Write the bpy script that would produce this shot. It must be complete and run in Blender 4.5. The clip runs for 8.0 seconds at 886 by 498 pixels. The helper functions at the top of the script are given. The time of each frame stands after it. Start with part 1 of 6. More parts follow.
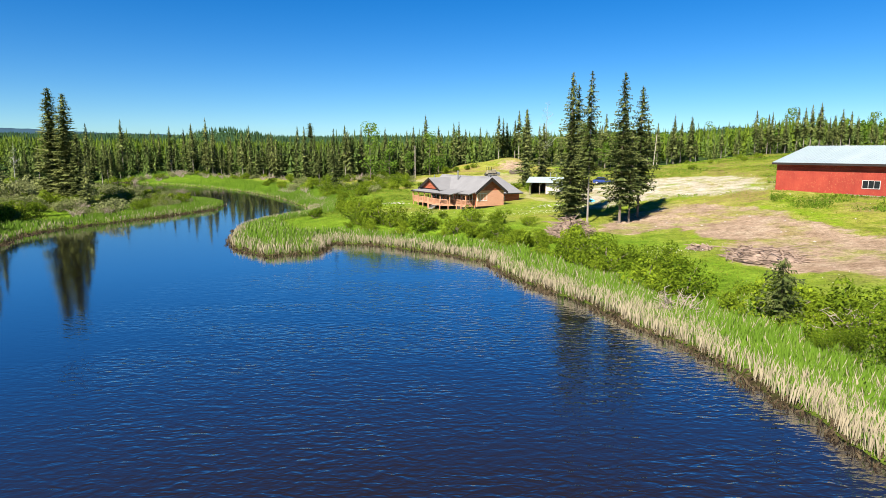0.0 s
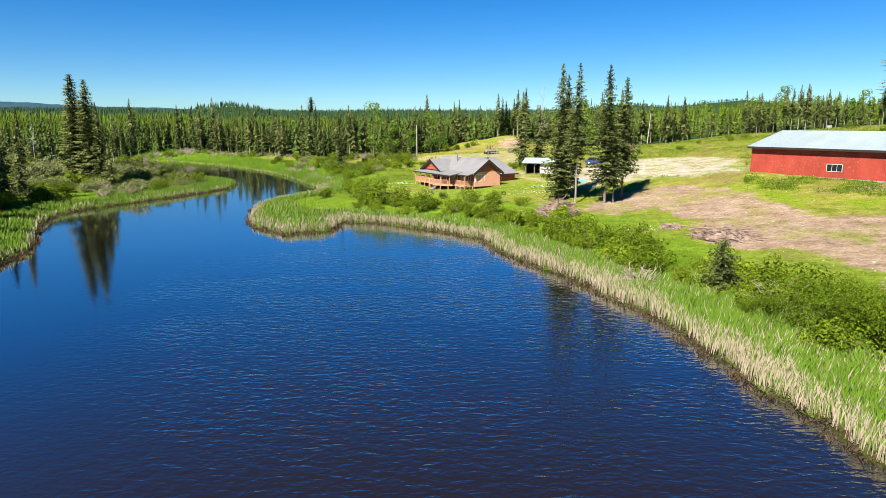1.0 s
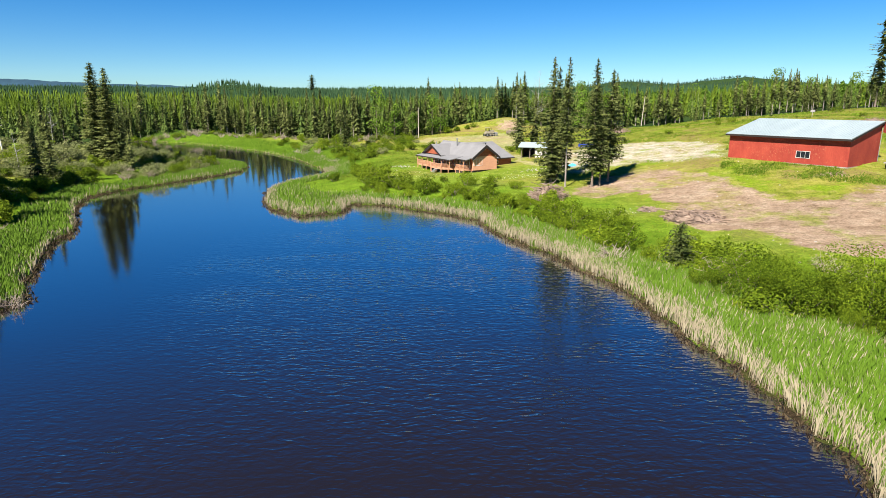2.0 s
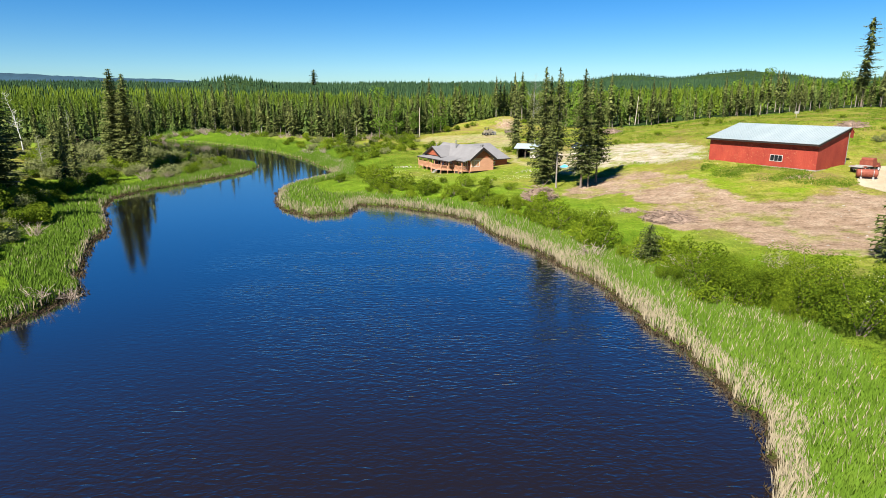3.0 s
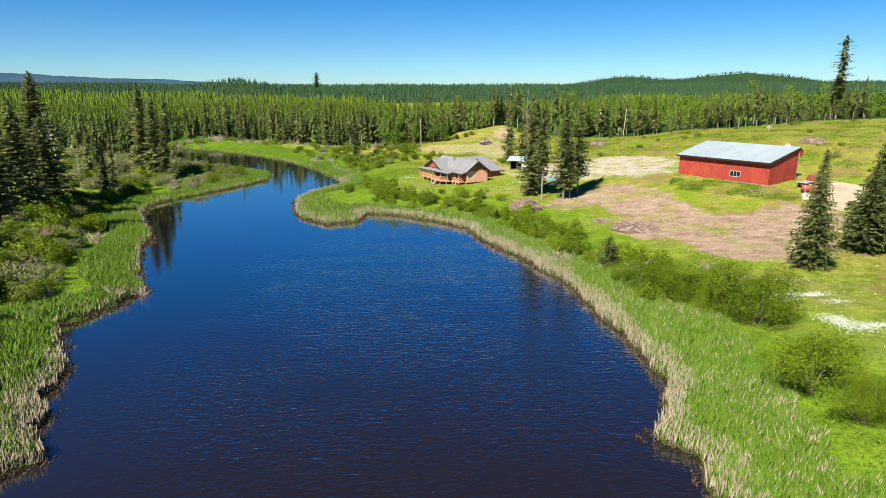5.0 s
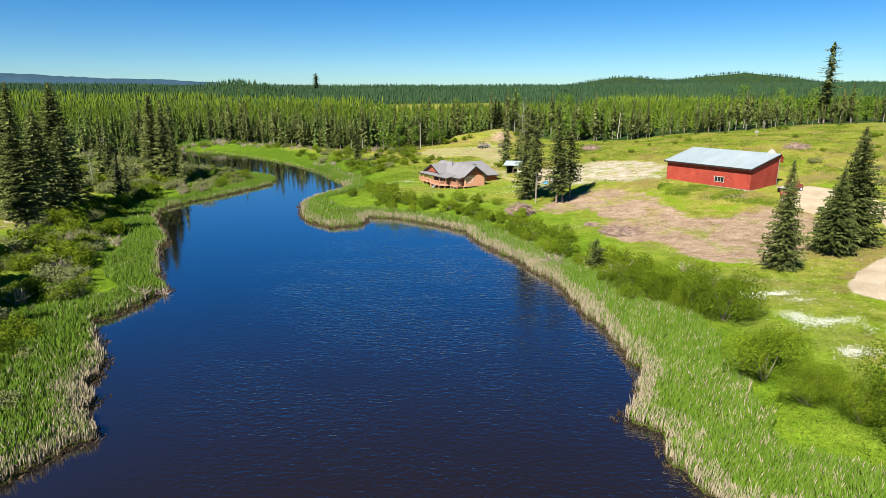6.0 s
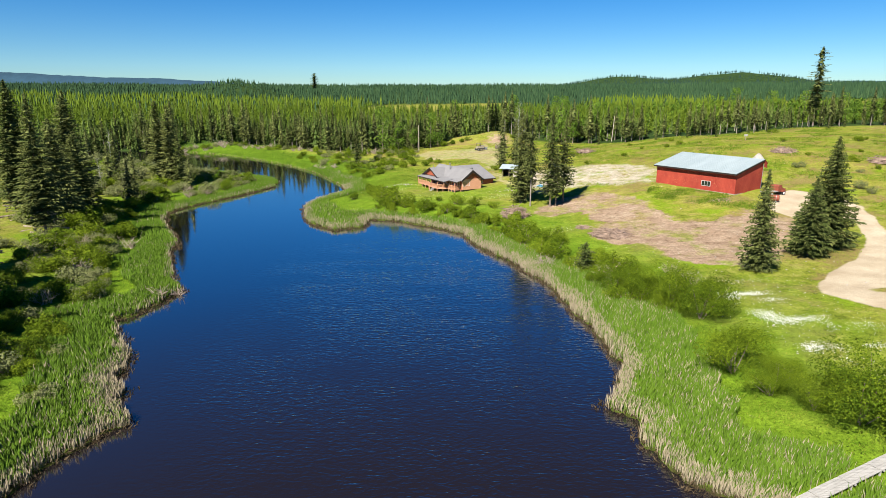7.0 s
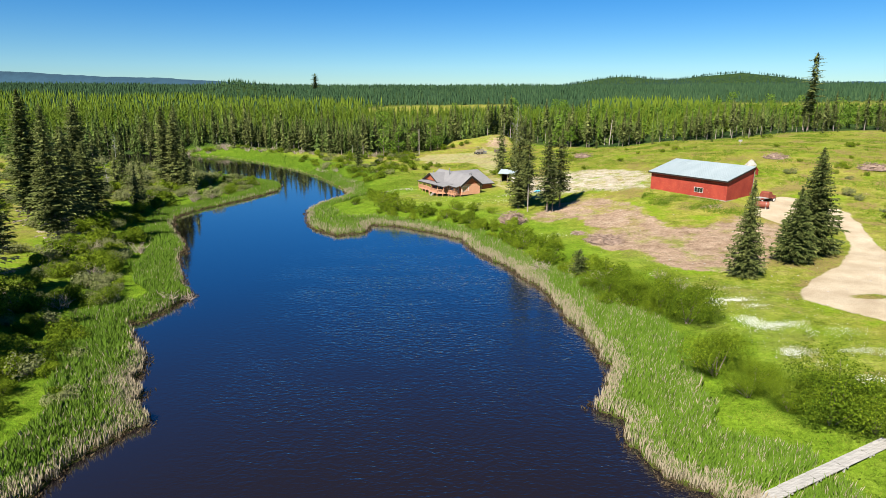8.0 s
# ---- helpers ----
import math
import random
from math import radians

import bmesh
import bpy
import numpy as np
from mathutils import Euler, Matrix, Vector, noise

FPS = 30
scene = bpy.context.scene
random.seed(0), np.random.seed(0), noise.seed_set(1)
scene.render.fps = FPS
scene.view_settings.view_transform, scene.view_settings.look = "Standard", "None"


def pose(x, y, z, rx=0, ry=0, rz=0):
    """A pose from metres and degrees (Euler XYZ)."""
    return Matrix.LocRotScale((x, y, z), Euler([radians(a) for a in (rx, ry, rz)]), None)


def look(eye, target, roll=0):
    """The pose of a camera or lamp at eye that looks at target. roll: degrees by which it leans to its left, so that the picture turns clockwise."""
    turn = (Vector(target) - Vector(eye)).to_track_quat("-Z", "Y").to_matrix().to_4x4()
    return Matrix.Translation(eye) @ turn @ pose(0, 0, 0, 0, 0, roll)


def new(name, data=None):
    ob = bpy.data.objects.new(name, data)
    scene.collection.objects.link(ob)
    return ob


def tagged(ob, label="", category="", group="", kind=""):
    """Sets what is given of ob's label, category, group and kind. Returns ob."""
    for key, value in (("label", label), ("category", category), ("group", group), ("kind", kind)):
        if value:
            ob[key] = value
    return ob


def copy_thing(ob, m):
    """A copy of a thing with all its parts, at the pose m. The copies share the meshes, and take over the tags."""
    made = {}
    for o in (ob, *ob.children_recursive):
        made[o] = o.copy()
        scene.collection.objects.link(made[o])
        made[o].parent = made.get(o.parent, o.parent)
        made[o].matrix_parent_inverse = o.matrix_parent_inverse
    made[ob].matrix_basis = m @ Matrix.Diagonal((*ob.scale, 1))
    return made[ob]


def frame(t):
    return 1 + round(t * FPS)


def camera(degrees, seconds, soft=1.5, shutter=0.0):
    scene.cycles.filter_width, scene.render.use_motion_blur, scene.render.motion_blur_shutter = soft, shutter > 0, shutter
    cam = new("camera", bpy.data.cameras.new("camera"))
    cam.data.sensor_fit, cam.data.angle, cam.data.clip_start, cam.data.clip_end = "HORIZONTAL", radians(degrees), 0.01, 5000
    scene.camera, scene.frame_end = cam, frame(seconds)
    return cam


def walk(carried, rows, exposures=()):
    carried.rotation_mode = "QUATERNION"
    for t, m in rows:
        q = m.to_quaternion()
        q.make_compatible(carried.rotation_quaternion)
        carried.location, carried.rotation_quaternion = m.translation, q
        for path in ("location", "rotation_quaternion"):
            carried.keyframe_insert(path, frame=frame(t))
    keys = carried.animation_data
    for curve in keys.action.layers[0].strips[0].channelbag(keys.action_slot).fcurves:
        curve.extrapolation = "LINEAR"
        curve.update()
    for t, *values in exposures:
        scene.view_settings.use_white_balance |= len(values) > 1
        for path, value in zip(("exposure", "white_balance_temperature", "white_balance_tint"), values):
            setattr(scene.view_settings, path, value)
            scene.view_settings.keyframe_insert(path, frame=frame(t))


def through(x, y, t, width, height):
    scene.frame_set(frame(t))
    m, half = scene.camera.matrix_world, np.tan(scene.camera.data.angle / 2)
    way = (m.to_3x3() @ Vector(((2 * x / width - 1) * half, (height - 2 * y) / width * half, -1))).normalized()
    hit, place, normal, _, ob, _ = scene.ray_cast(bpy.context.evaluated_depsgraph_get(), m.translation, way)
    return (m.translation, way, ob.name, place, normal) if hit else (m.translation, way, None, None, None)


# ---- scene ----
cam = camera(70.9, 8.0, soft=0.6)
PATH = [
    (0, (-0.338, 3.762, 12.276), (-0.321, 5.737, 11.963), -0.0),
    (0.5, (-0.306, -0.36, 13.311), (-0.291, 1.609, 12.956), -0.1),
    (1, (-0.206, -4.339, 14.222), (-0.194, -2.378, 13.826), -0.1),
    (1.5, (-0.186, -8.532, 15.169), (-0.176, -6.58, 14.732), -0.1),
    (3, (0.158, -20.26, 18.62), (0.162, -18.319, 18.135), -0.2),
    (3.5, (0.393, -23.805, 19.755), (0.394, -21.865, 19.27), -0.2),
    (4, (0.492, -27.354, 20.873), (0.492, -25.414, 20.388), -0.2),
    (4.5, (0.621, -30.713, 21.847), (0.62, -28.773, 21.363), -0.1),
    (6, (0.687, -39.995, 24.776), (0.691, -38.055, 24.291), -0.1),
    (6.5, (0.693, -42.589, 25.622), (0.699, -40.65, 25.135), -0.1),
    (7, (0.676, -44.961, 26.613), (0.686, -43.021, 26.124), -0.1),
    (7.5, (0.709, -46.907, 27.706), (0.718, -44.968, 27.218), -0.0),
    (8, (0.762, -48.22, 28.492), (0.772, -46.281, 28.002), -0.0),
]
walk(cam, [(t, look(eye, target, roll)) for t, eye, target, roll in PATH], [(0.0, 1.45), (3.0, 1.36), (8.0, 1.26)])

# ---- world, sun ----
SUN_AZ, SUN_EL = radians(213.0), radians(46.0)
world = bpy.data.worlds.new("sky")
scene.world = world
world.use_nodes = True
_wn = world.node_tree.nodes
_sky = _wn.new("ShaderNodeTexSky")
_sky.sky_type, _sky.sun_disc = "NISHITA", False
_sky.sun_elevation, _sky.sun_rotation = SUN_EL, SUN_AZ
_sky.altitude, _sky.air_density, _sky.dust_density, _sky.ozone_density = 1200.0, 1.0, 0.0, 4.0
_wn["Background"].inputs["Strength"].default_value = 0.055
_hs = _wn.new("ShaderNodeHueSaturation")
_hs.inputs["Saturation"].default_value = 1.42
world.node_tree.links.new(_sky.outputs["Color"], _hs.inputs["Color"])
_tint = _wn.new("ShaderNodeMix")
_tint.data_type, _tint.blend_type = "RGBA", "MULTIPLY"
_tint.inputs[0].default_value, _tint.inputs[7].default_value = 1.0, (0.52, 0.70, 0.85, 1)
world.node_tree.links.new(_hs.outputs["Color"], _tint.inputs[6])
world.node_tree.links.new(_tint.outputs[2], _wn["Background"].inputs["Color"])
sun = new("sun", bpy.data.lights.new("sun", "SUN"))
sun.data.energy, sun.data.angle, sun.data.color = 5.0, radians(0.53), (1.0, 0.95, 0.86)
_s = Vector((math.sin(SUN_AZ) * math.cos(SUN_EL), math.cos(SUN_AZ) * math.cos(SUN_EL), math.sin(SUN_EL)))
sun.matrix_world = look(_s * 100, (0, 0, 0))


# ---- materials ----
def material(name, rough=0.8, metal=0.0, spec=0.3):
    m = bpy.data.materials.new(name)
    m.use_nodes = True
    b = m.node_tree.nodes["Principled BSDF"]
    b.inputs["Roughness"].default_value, b.inputs["Metallic"].default_value = rough, metal
    b.inputs["Specular IOR Level"].default_value = spec
    return m, m.node_tree, b


def node(nt, kind, **inputs):
    n = nt.nodes.new(kind)
    for k, v in inputs.items():
        n.inputs[k.replace("_", " ")].default_value = v
    return n


def noise_tex(nt, scale, detail=4.0, rough=0.6, coord="Object", stretch=None):
    tc = nt.nodes.new("ShaderNodeTexCoord")
    n = node(nt, "ShaderNodeTexNoise", Scale=scale, Detail=detail, Roughness=rough)
    if stretch:
        mp = nt.nodes.new("ShaderNodeMapping")
        mp.inputs["Scale"].default_value = stretch
        nt.links.new(tc.outputs[coord], mp.inputs[0])
        nt.links.new(mp.outputs[0], n.inputs["Vector"])
    else:
        nt.links.new(tc.outputs[coord], n.inputs["Vector"])
    return n.outputs["Fac"]


def ramp(nt, fac, *stops):
    r = nt.nodes.new("ShaderNodeValToRGB")
    while len(r.color_ramp.elements) < len(stops):
        r.color_ramp.elements.new(0.5)
    for e, (at, col) in zip(r.color_ramp.elements, stops):
        e.position, e.color = at, (*col, 1) if len(col) == 3 else col
    nt.links.new(fac, r.inputs[0])
    return r.outputs[0]


def blend(nt, fac, a, b, kind="MIX"):
    m = nt.nodes.new("ShaderNodeMix")
    m.data_type, m.blend_type = "RGBA", kind
    for sock, v in ((m.inputs[0], fac), (m.inputs[6], a), (m.inputs[7], b)):
        if isinstance(v, (int, float)):
            sock.default_value = v
        elif isinstance(v, tuple):
            sock.default_value = (*v, 1)
        else:
            nt.links.new(v, sock)
    return m.outputs[2]


def bump(nt, bsdf, height, strength=0.4, dist=0.02):
    b = node(nt, "ShaderNodeBump", Strength=strength, Distance=dist)
    nt.links.new(height, b.inputs["Height"])
    nt.links.new(b.outputs[0], bsdf.inputs["Normal"])


def painted(name, a, b, scale=3.0, rough=0.7, stretch=None, bumpy=0.3, metal=0.0, grain=40.0, spec=0.3):
    """A surface in two tones, mottled at two scales."""
    m, nt, s = material(name, rough, metal, spec)
    big = noise_tex(nt, scale, 3, 0.6, stretch=stretch)
    fine = noise_tex(nt, grain, 4, 0.7, stretch=stretch)
    col = ramp(nt, big, (0.35, a), (0.68, b))
    col = blend(nt, 0.3, col, ramp(nt, fine, (0.3, tuple(c * 0.55 for c in a)), (0.7, tuple(min(1, c * 1.25) for c in b))))
    nt.links.new(col, s.inputs["Base Color"])
    bump(nt, s, fine, bumpy, 0.02)
    return m


def leafy(name, dark, mid, light, island=True, through=0.25, spots=0.5, each=0.55, upright=0.0):
    """Foliage: tone varied leaf by leaf, thing by thing and over the ground."""
    m, nt, s = material(name, 0.75, 0, 0.08)
    if island:
        rnd = nt.nodes.new("ShaderNodeNewGeometry").outputs["Random Per Island"]
    else:
        rnd = nt.nodes.new("ShaderNodeObjectInfo").outputs["Random"]
    big = noise_tex(nt, spots, 3, 0.6)
    add = node(nt, "ShaderNodeMath")
    add.operation = "MULTIPLY_ADD"
    nt.links.new(rnd, add.inputs[0])
    add.inputs[1].default_value = each
    half = node(nt, "ShaderNodeMath")
    half.operation = "MULTIPLY"
    nt.links.new(big, half.inputs[0])
    half.inputs[1].default_value = 1.05 - each
    nt.links.new(half.outputs[0], add.inputs[2])
    col = ramp(nt, add.outputs[0], (0.15, dark), (0.5, mid), (0.85, light))
    oi = nt.nodes.new("ShaderNodeObjectInfo").outputs["Random"]
    col = blend(nt, 0.35, col, blend(nt, oi, tuple(c * 0.7 for c in mid), tuple(c * 1.2 for c in light)))
    nt.links.new(col, s.inputs["Base Color"])
    tr = nt.nodes.new("ShaderNodeBsdfTranslucent")
    nt.links.new(col, tr.inputs["Color"])
    mx = nt.nodes.new("ShaderNodeMixShader")
    mx.inputs[0].default_value = through
    nt.links.new(s.outputs[0], mx.inputs[1])
    nt.links.new(tr.outputs[0], mx.inputs[2])
    nt.links.new(mx.outputs[0], nt.nodes["Material Output"].inputs[0])
    if upright:
        # a blade is curved and fibrous: it scatters light more evenly than its flat facet
        vm = nt.nodes.new("ShaderNodeMix")
        vm.data_type = "VECTOR"
        vm.inputs[0].default_value, vm.inputs[5].default_value = upright, (0, 0, 1)
        nt.links.new(nt.nodes.new("ShaderNodeNewGeometry").outputs["Normal"], vm.inputs[4])
        for n in (s, tr):
            nt.links.new(vm.outputs[1], n.inputs["Normal"])
    return m


M_SPRUCE = leafy("spruce_needles", (0.014, 0.024, 0.006), (0.062, 0.084, 0.020), (0.190, 0.200, 0.062), through=0.06)
M_FOREST = leafy("forest_needles", (0.017, 0.035, 0.007), (0.068, 0.112, 0.021), (0.175, 0.212, 0.052), through=0.1, spots=0.02)
M_YOUNG = leafy("young_pine_needles", (0.036, 0.066, 0.006), (0.092, 0.146, 0.011), (0.160, 0.208, 0.022), through=0.15, spots=0.012)
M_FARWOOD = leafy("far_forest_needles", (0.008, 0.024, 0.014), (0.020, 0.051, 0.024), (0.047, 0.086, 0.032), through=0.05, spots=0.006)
# bluer needles: the haze of distance is put into the base colour
M_HILLWOOD_HAZED = leafy("hazed_hill_forest_needles", (0.010, 0.026, 0.022), (0.018, 0.043, 0.031), (0.036, 0.066, 0.040), through=0.0, spots=0.004)
M_ASPEN = leafy("aspen_leaves", (0.035, 0.080, 0.008), (0.085, 0.160, 0.016), (0.160, 0.240, 0.030), through=0.25)
M_WILLOW = leafy("willow_leaves", (0.016, 0.035, 0.003), (0.070, 0.118, 0.005), (0.205, 0.258, 0.014), through=0.22, each=0.5)
M_REED = leafy("reed_blades", (0.042, 0.108, 0.006), (0.090, 0.190, 0.011), (0.175, 0.275, 0.030), through=0.25, spots=0.7, each=0.12, upright=0.9)
M_STRAW = leafy("dead_reed_stalks", (0.25, 0.20, 0.12), (0.345, 0.285, 0.185), (0.43, 0.365, 0.25), through=0.2, spots=1.2, each=0.12, upright=0.85)
M_GRASS = leafy("meadow_grass", (0.09, 0.14, 0.008), (0.17, 0.225, 0.016), (0.28, 0.28, 0.055), through=0.3, spots=0.3, each=0.2, upright=0.9)
M_BRUSH = leafy("marsh_brush", (0.07, 0.09, 0.030), (0.15, 0.17, 0.058), (0.24, 0.24, 0.105), through=0.2, each=0.35)
M_MUCK_AND_SHADE = leafy("wet_brown_stems_and_shade", (0.020, 0.014, 0.008), (0.05, 0.034, 0.018), (0.11, 0.08, 0.045), through=0.05)
M_HERB = leafy("bank_herbs", (0.042, 0.095, 0.006), (0.090, 0.158, 0.009), (0.165, 0.232, 0.022), through=0.3, spots=0.4, each=0.3, upright=0.6)
M_DAISY = leafy("white_petals", (0.40, 0.40, 0.34), (0.58, 0.57, 0.51), (0.74, 0.73, 0.68), through=0.2)
M_BARK = painted("spruce_bark", (0.10, 0.075, 0.055), (0.24, 0.19, 0.15), 2.0, 0.9, (3, 3, 0.5), 0.6)
M_DEADWOOD = painted("weathered_deadwood", (0.20, 0.15, 0.11), (0.42, 0.34, 0.27), 1.5, 0.9, None, 0.5)
M_SLASH = painted("cut_branches", (0.11, 0.075, 0.055), (0.33, 0.235, 0.175), 1.0, 0.9, None, 0.5)
M_GREYWOOD = painted("grey_boards", (0.21, 0.20, 0.18), (0.38, 0.36, 0.33), 1.2, 0.85, (1, 6, 6), 0.4)
M_CEDAR = painted("cedar_siding", (0.23, 0.055, 0.026), (0.34, 0.095, 0.045), 0.8, 0.6, (1, 1, 8), 0.25)
# lighter copy of the cedar: sunlight on the gable put into the colour
M_CEDAR_SUNLIT = painted("sunlit_cedar_gable_boards", (0.56, 0.265, 0.16), (0.66, 0.34, 0.21), 0.8, 0.6, (1, 1, 8), 0.25)
M_RAIL = painted("stained_deck_timber", (0.44, 0.21, 0.12), (0.58, 0.31, 0.19), 1.5, 0.65, None, 0.25)
M_SHINGLE = painted("grey_asphalt_shingle", (0.155, 0.150, 0.150), (0.19, 0.183, 0.182), 0.6, 0.9, None, 0.5, grain=9.0)
M_FASCIA = painted("dark_brown_fascia", (0.016, 0.012, 0.011), (0.032, 0.024, 0.02), 2.0, 0.6)
M_WHITE = painted("white_trim_paint", (0.70, 0.69, 0.66), (0.82, 0.81, 0.79), 2.0, 0.55)
M_METALROOF = painted("pale_metal_roofing", (0.29, 0.345, 0.355), (0.37, 0.425, 0.43), 0.35, 0.5, (1, 0.2, 1), 0.08, metal=0.25)
M_BARNRED = painted("worn_red_barn_paint", (0.225, 0.027, 0.017), (0.33, 0.050, 0.028), 0.5, 0.75, (1, 1, 0.6), 0.3)
_nt = M_BARNRED.node_tree
_b = _nt.nodes["Principled BSDF"]
_was = _b.inputs["Base Color"].links[0].from_socket
_flake = blend(_nt, 1.0, ramp(_nt, noise_tex(_nt, 2.6, 6, 0.8), (0.55, (0, 0, 0)), (0.64, (0.6, 0.6, 0.6))), ramp(_nt, noise_tex(_nt, 0.22, 3, 0.6), (0.42, (0, 0, 0)), (0.58, (0.95, 0.95, 0.95))), "MULTIPLY")
_nt.links.new(blend(_nt, _flake, _was, (0.42, 0.17, 0.085)), _b.inputs["Base Color"])
M_CONCRETE = painted("bare_concrete", (0.20, 0.18, 0.155), (0.32, 0.29, 0.25), 1.2, 0.9)
M_PALEWALL = painted("pale_plywood", (0.42, 0.38, 0.34), (0.56, 0.52, 0.47), 1.2, 0.8)
M_DARK = painted("dark_boards_and_shade", (0.02, 0.017, 0.014), (0.05, 0.04, 0.03), 1.0, 0.9)
M_TYRE = painted("black_rubber", (0.015, 0.015, 0.015), (0.035, 0.033, 0.03), 4.0, 0.85)
M_RUST = painted("rusty_red_steel", (0.15, 0.032, 0.018), (0.25, 0.07, 0.04), 1.5, 0.7)
M_YELLOW = painted("dusty_machine_yellow", (0.19, 0.16, 0.11), (0.32, 0.28, 0.19), 1.5, 0.7)
M_STEEL = painted("dull_grey_steel", (0.18, 0.18, 0.18), (0.34, 0.34, 0.33), 2.0, 0.5, metal=0.6)
M_BLUE = painted("dark_blue_car_paint", (0.02, 0.04, 0.16), (0.03, 0.06, 0.22), 1.0, 0.25, bumpy=0.02, spec=0.6)
M_TARPBLUE = painted("bright_blue_tarp", (0.05, 0.30, 0.60), (0.10, 0.42, 0.72), 1.5, 0.5)
M_STONE = painted("pale_fieldstone", (0.24, 0.21, 0.18), (0.40, 0.37, 0.32), 1.0, 0.9)
M_PALEBARK = painted("pale_grey_bark", (0.17, 0.14, 0.115), (0.30, 0.26, 0.22), 2.0, 0.9, (3, 3, 0.5), 0.5)
M_POLE = painted("weathered_pole_wood", (0.30, 0.25, 0.20), (0.45, 0.39, 0.32), 1.5, 0.85, (4, 4, 0.4))
# backdrop ridges carry their aerial haze in this blue-green colour
M_HILL_HAZED = painted("haze_blue_distant_forest", (0.012, 0.040, 0.066), (0.020, 0.056, 0.085), 0.004, 0.95, None, 0.0, grain=0.03)

M_GLASS, _nt, _b = material("window_glass", 0.06, 0.0, 0.9)
_b.inputs["Base Color"].default_value = (0.015, 0.018, 0.022, 1)


# ---- shapes ----
def link_mesh(name, verts, faces, mats, parent=None, label="", index=None, smooth=False):
    me = bpy.data.meshes.new(name)
    me.from_pydata(verts.tolist() if hasattr(verts, "tolist") else verts, [], faces.tolist() if hasattr(faces, "tolist") else faces)
    for m in mats if isinstance(mats, (list, tuple)) else [mats]:
        me.materials.append(m)
    if index is not None:
        me.polygons.foreach_set("material_index", np.asarray(index, dtype=np.int32))
    if smooth:
        me.polygons.foreach_set("use_smooth", [True] * len(me.polygons))
    ob = new(name, me)
    if parent is not None:
        ob.parent = parent
    if label:
        ob["label"] = label
    return ob


def part(name, bm, mat, parent=None, label=""):
    """Links a bmesh as one mesh object, under a thing or a part."""
    bmesh.ops.recalc_face_normals(bm, faces=bm.faces)
    me = bpy.data.meshes.new(name)
    bm.to_mesh(me)
    bm.free()
    me.materials.append(mat)
    ob = new(name, me)
    if parent is not None:
        ob.parent = parent
    if label:
        ob["label"] = label
    return ob


def thing(name, m, label, category, group="", kind=""):
    ob = new(name)
    ob.matrix_world = m
    return tagged(ob, label, category, group, kind)


def box(bm, x0, x1, y0, y1, z0, z1, bevel=0.0):
    vs = [bm.verts.new((x, y, z)) for z in (z0, z1) for y in (y0, y1) for x in (x0, x1)]
    fs = [bm.faces.new([vs[i] for i in q]) for q in ((0, 2, 3, 1), (4, 5, 7, 6), (0, 1, 5, 4), (1, 3, 7, 5), (3, 2, 6, 7), (2, 0, 4, 6))]
    if bevel:
        es = list({e for f in fs for e in f.edges})
        bmesh.ops.bevel(bm, geom=es, offset=bevel, segments=1, affect="EDGES")
    return bm


def a_box(*dims, bevel=0.0):
    return box(bmesh.new(), *dims, bevel=bevel)


def prism(pts, d):
    """A flat outline (3D points) given thickness d (a vector)."""
    bm = bmesh.new()
    a = [bm.verts.new(p) for p in pts]
    b = [bm.verts.new(Vector(p) + Vector(d)) for p in pts]
    bm.faces.new(a)
    bm.faces.new(b[::-1])
    for i in range(len(a)):
        j = (i + 1) % len(a)
        bm.faces.new((a[j], a[i], b[i], b[j]))
    return bm


def tube(bm, a, b, r0, r1, n=8, caps=True):
    a, b = Vector(a), Vector(b)
    q = (b - a).to_track_quat("Z", "Y")
    rings = []
    for p, r in ((a, r0), (b, r1)):
        rings.append([bm.verts.new(p + q @ Vector((r * math.cos(2 * math.pi * k / n), r * math.sin(2 * math.pi * k / n), 0))) for k in range(n)])
    for k in range(n):
        j = (k + 1) % n
        bm.faces.new((rings[0][k], rings[0][j], rings[1][j], rings[1][k]))
    if caps:
        bm.faces.new(rings[0][::-1])
        bm.faces.new(rings[1])
    return bm


def a_tube(a, b, r0, r1=None, n=8):
    return tube(bmesh.new(), a, b, r0, r0 if r1 is None else r1, n)


# ---- the lie of the land ----
# the water's edge, clockwise from the near bank of the house side
WATER = [(40, -120), (34, -70), (29, -30), (22.2, -9.8), (17.9, -6.9), (16.3, -2.3), (16.9, 1.8), (14.8, 3.8), (17.1, 7.8), (18.9, 13), (18.4, 20), (17.2, 28.5),
         (15.9, 39.5), (12, 52), (7.2, 62), (5.2, 72), (-1.8, 79.3), (-9.2, 85), (-14.3, 86.2), (-14.6, 79), (-20.3, 75.6), (-26.6, 82.5), (-29.6, 90.5),
         (-31.8, 104), (-29.8, 113), (-24.9, 125.5), (-29.8, 141), (-42, 167), (-56, 188), (-76, 212), (-96, 231), (-122, 246), (-170, 255),
         (-230, 252), (-230, 230), (-150, 212), (-118, 194), (-97, 182), (-74, 168), (-52, 152), (-48, 144), (-47.2, 135), (-52, 119.5), (-58.5, 106), (-61.2, 95.5), (-57.4, 84),
         (-47, 65.5), (-44.8, 57), (-39, 44), (-34.8, 36.9), (-36, 30), (-38, 25.6), (-34.6, 19.4), (-30.9, 14.7), (-30.4, 9.3), (-28.2, 8), (-27.9, 4.6), (-25, 1.5), (-27.8, -2.9),
         (-29, -9), (-36, -40), (-44, -80), (-48, -120)]
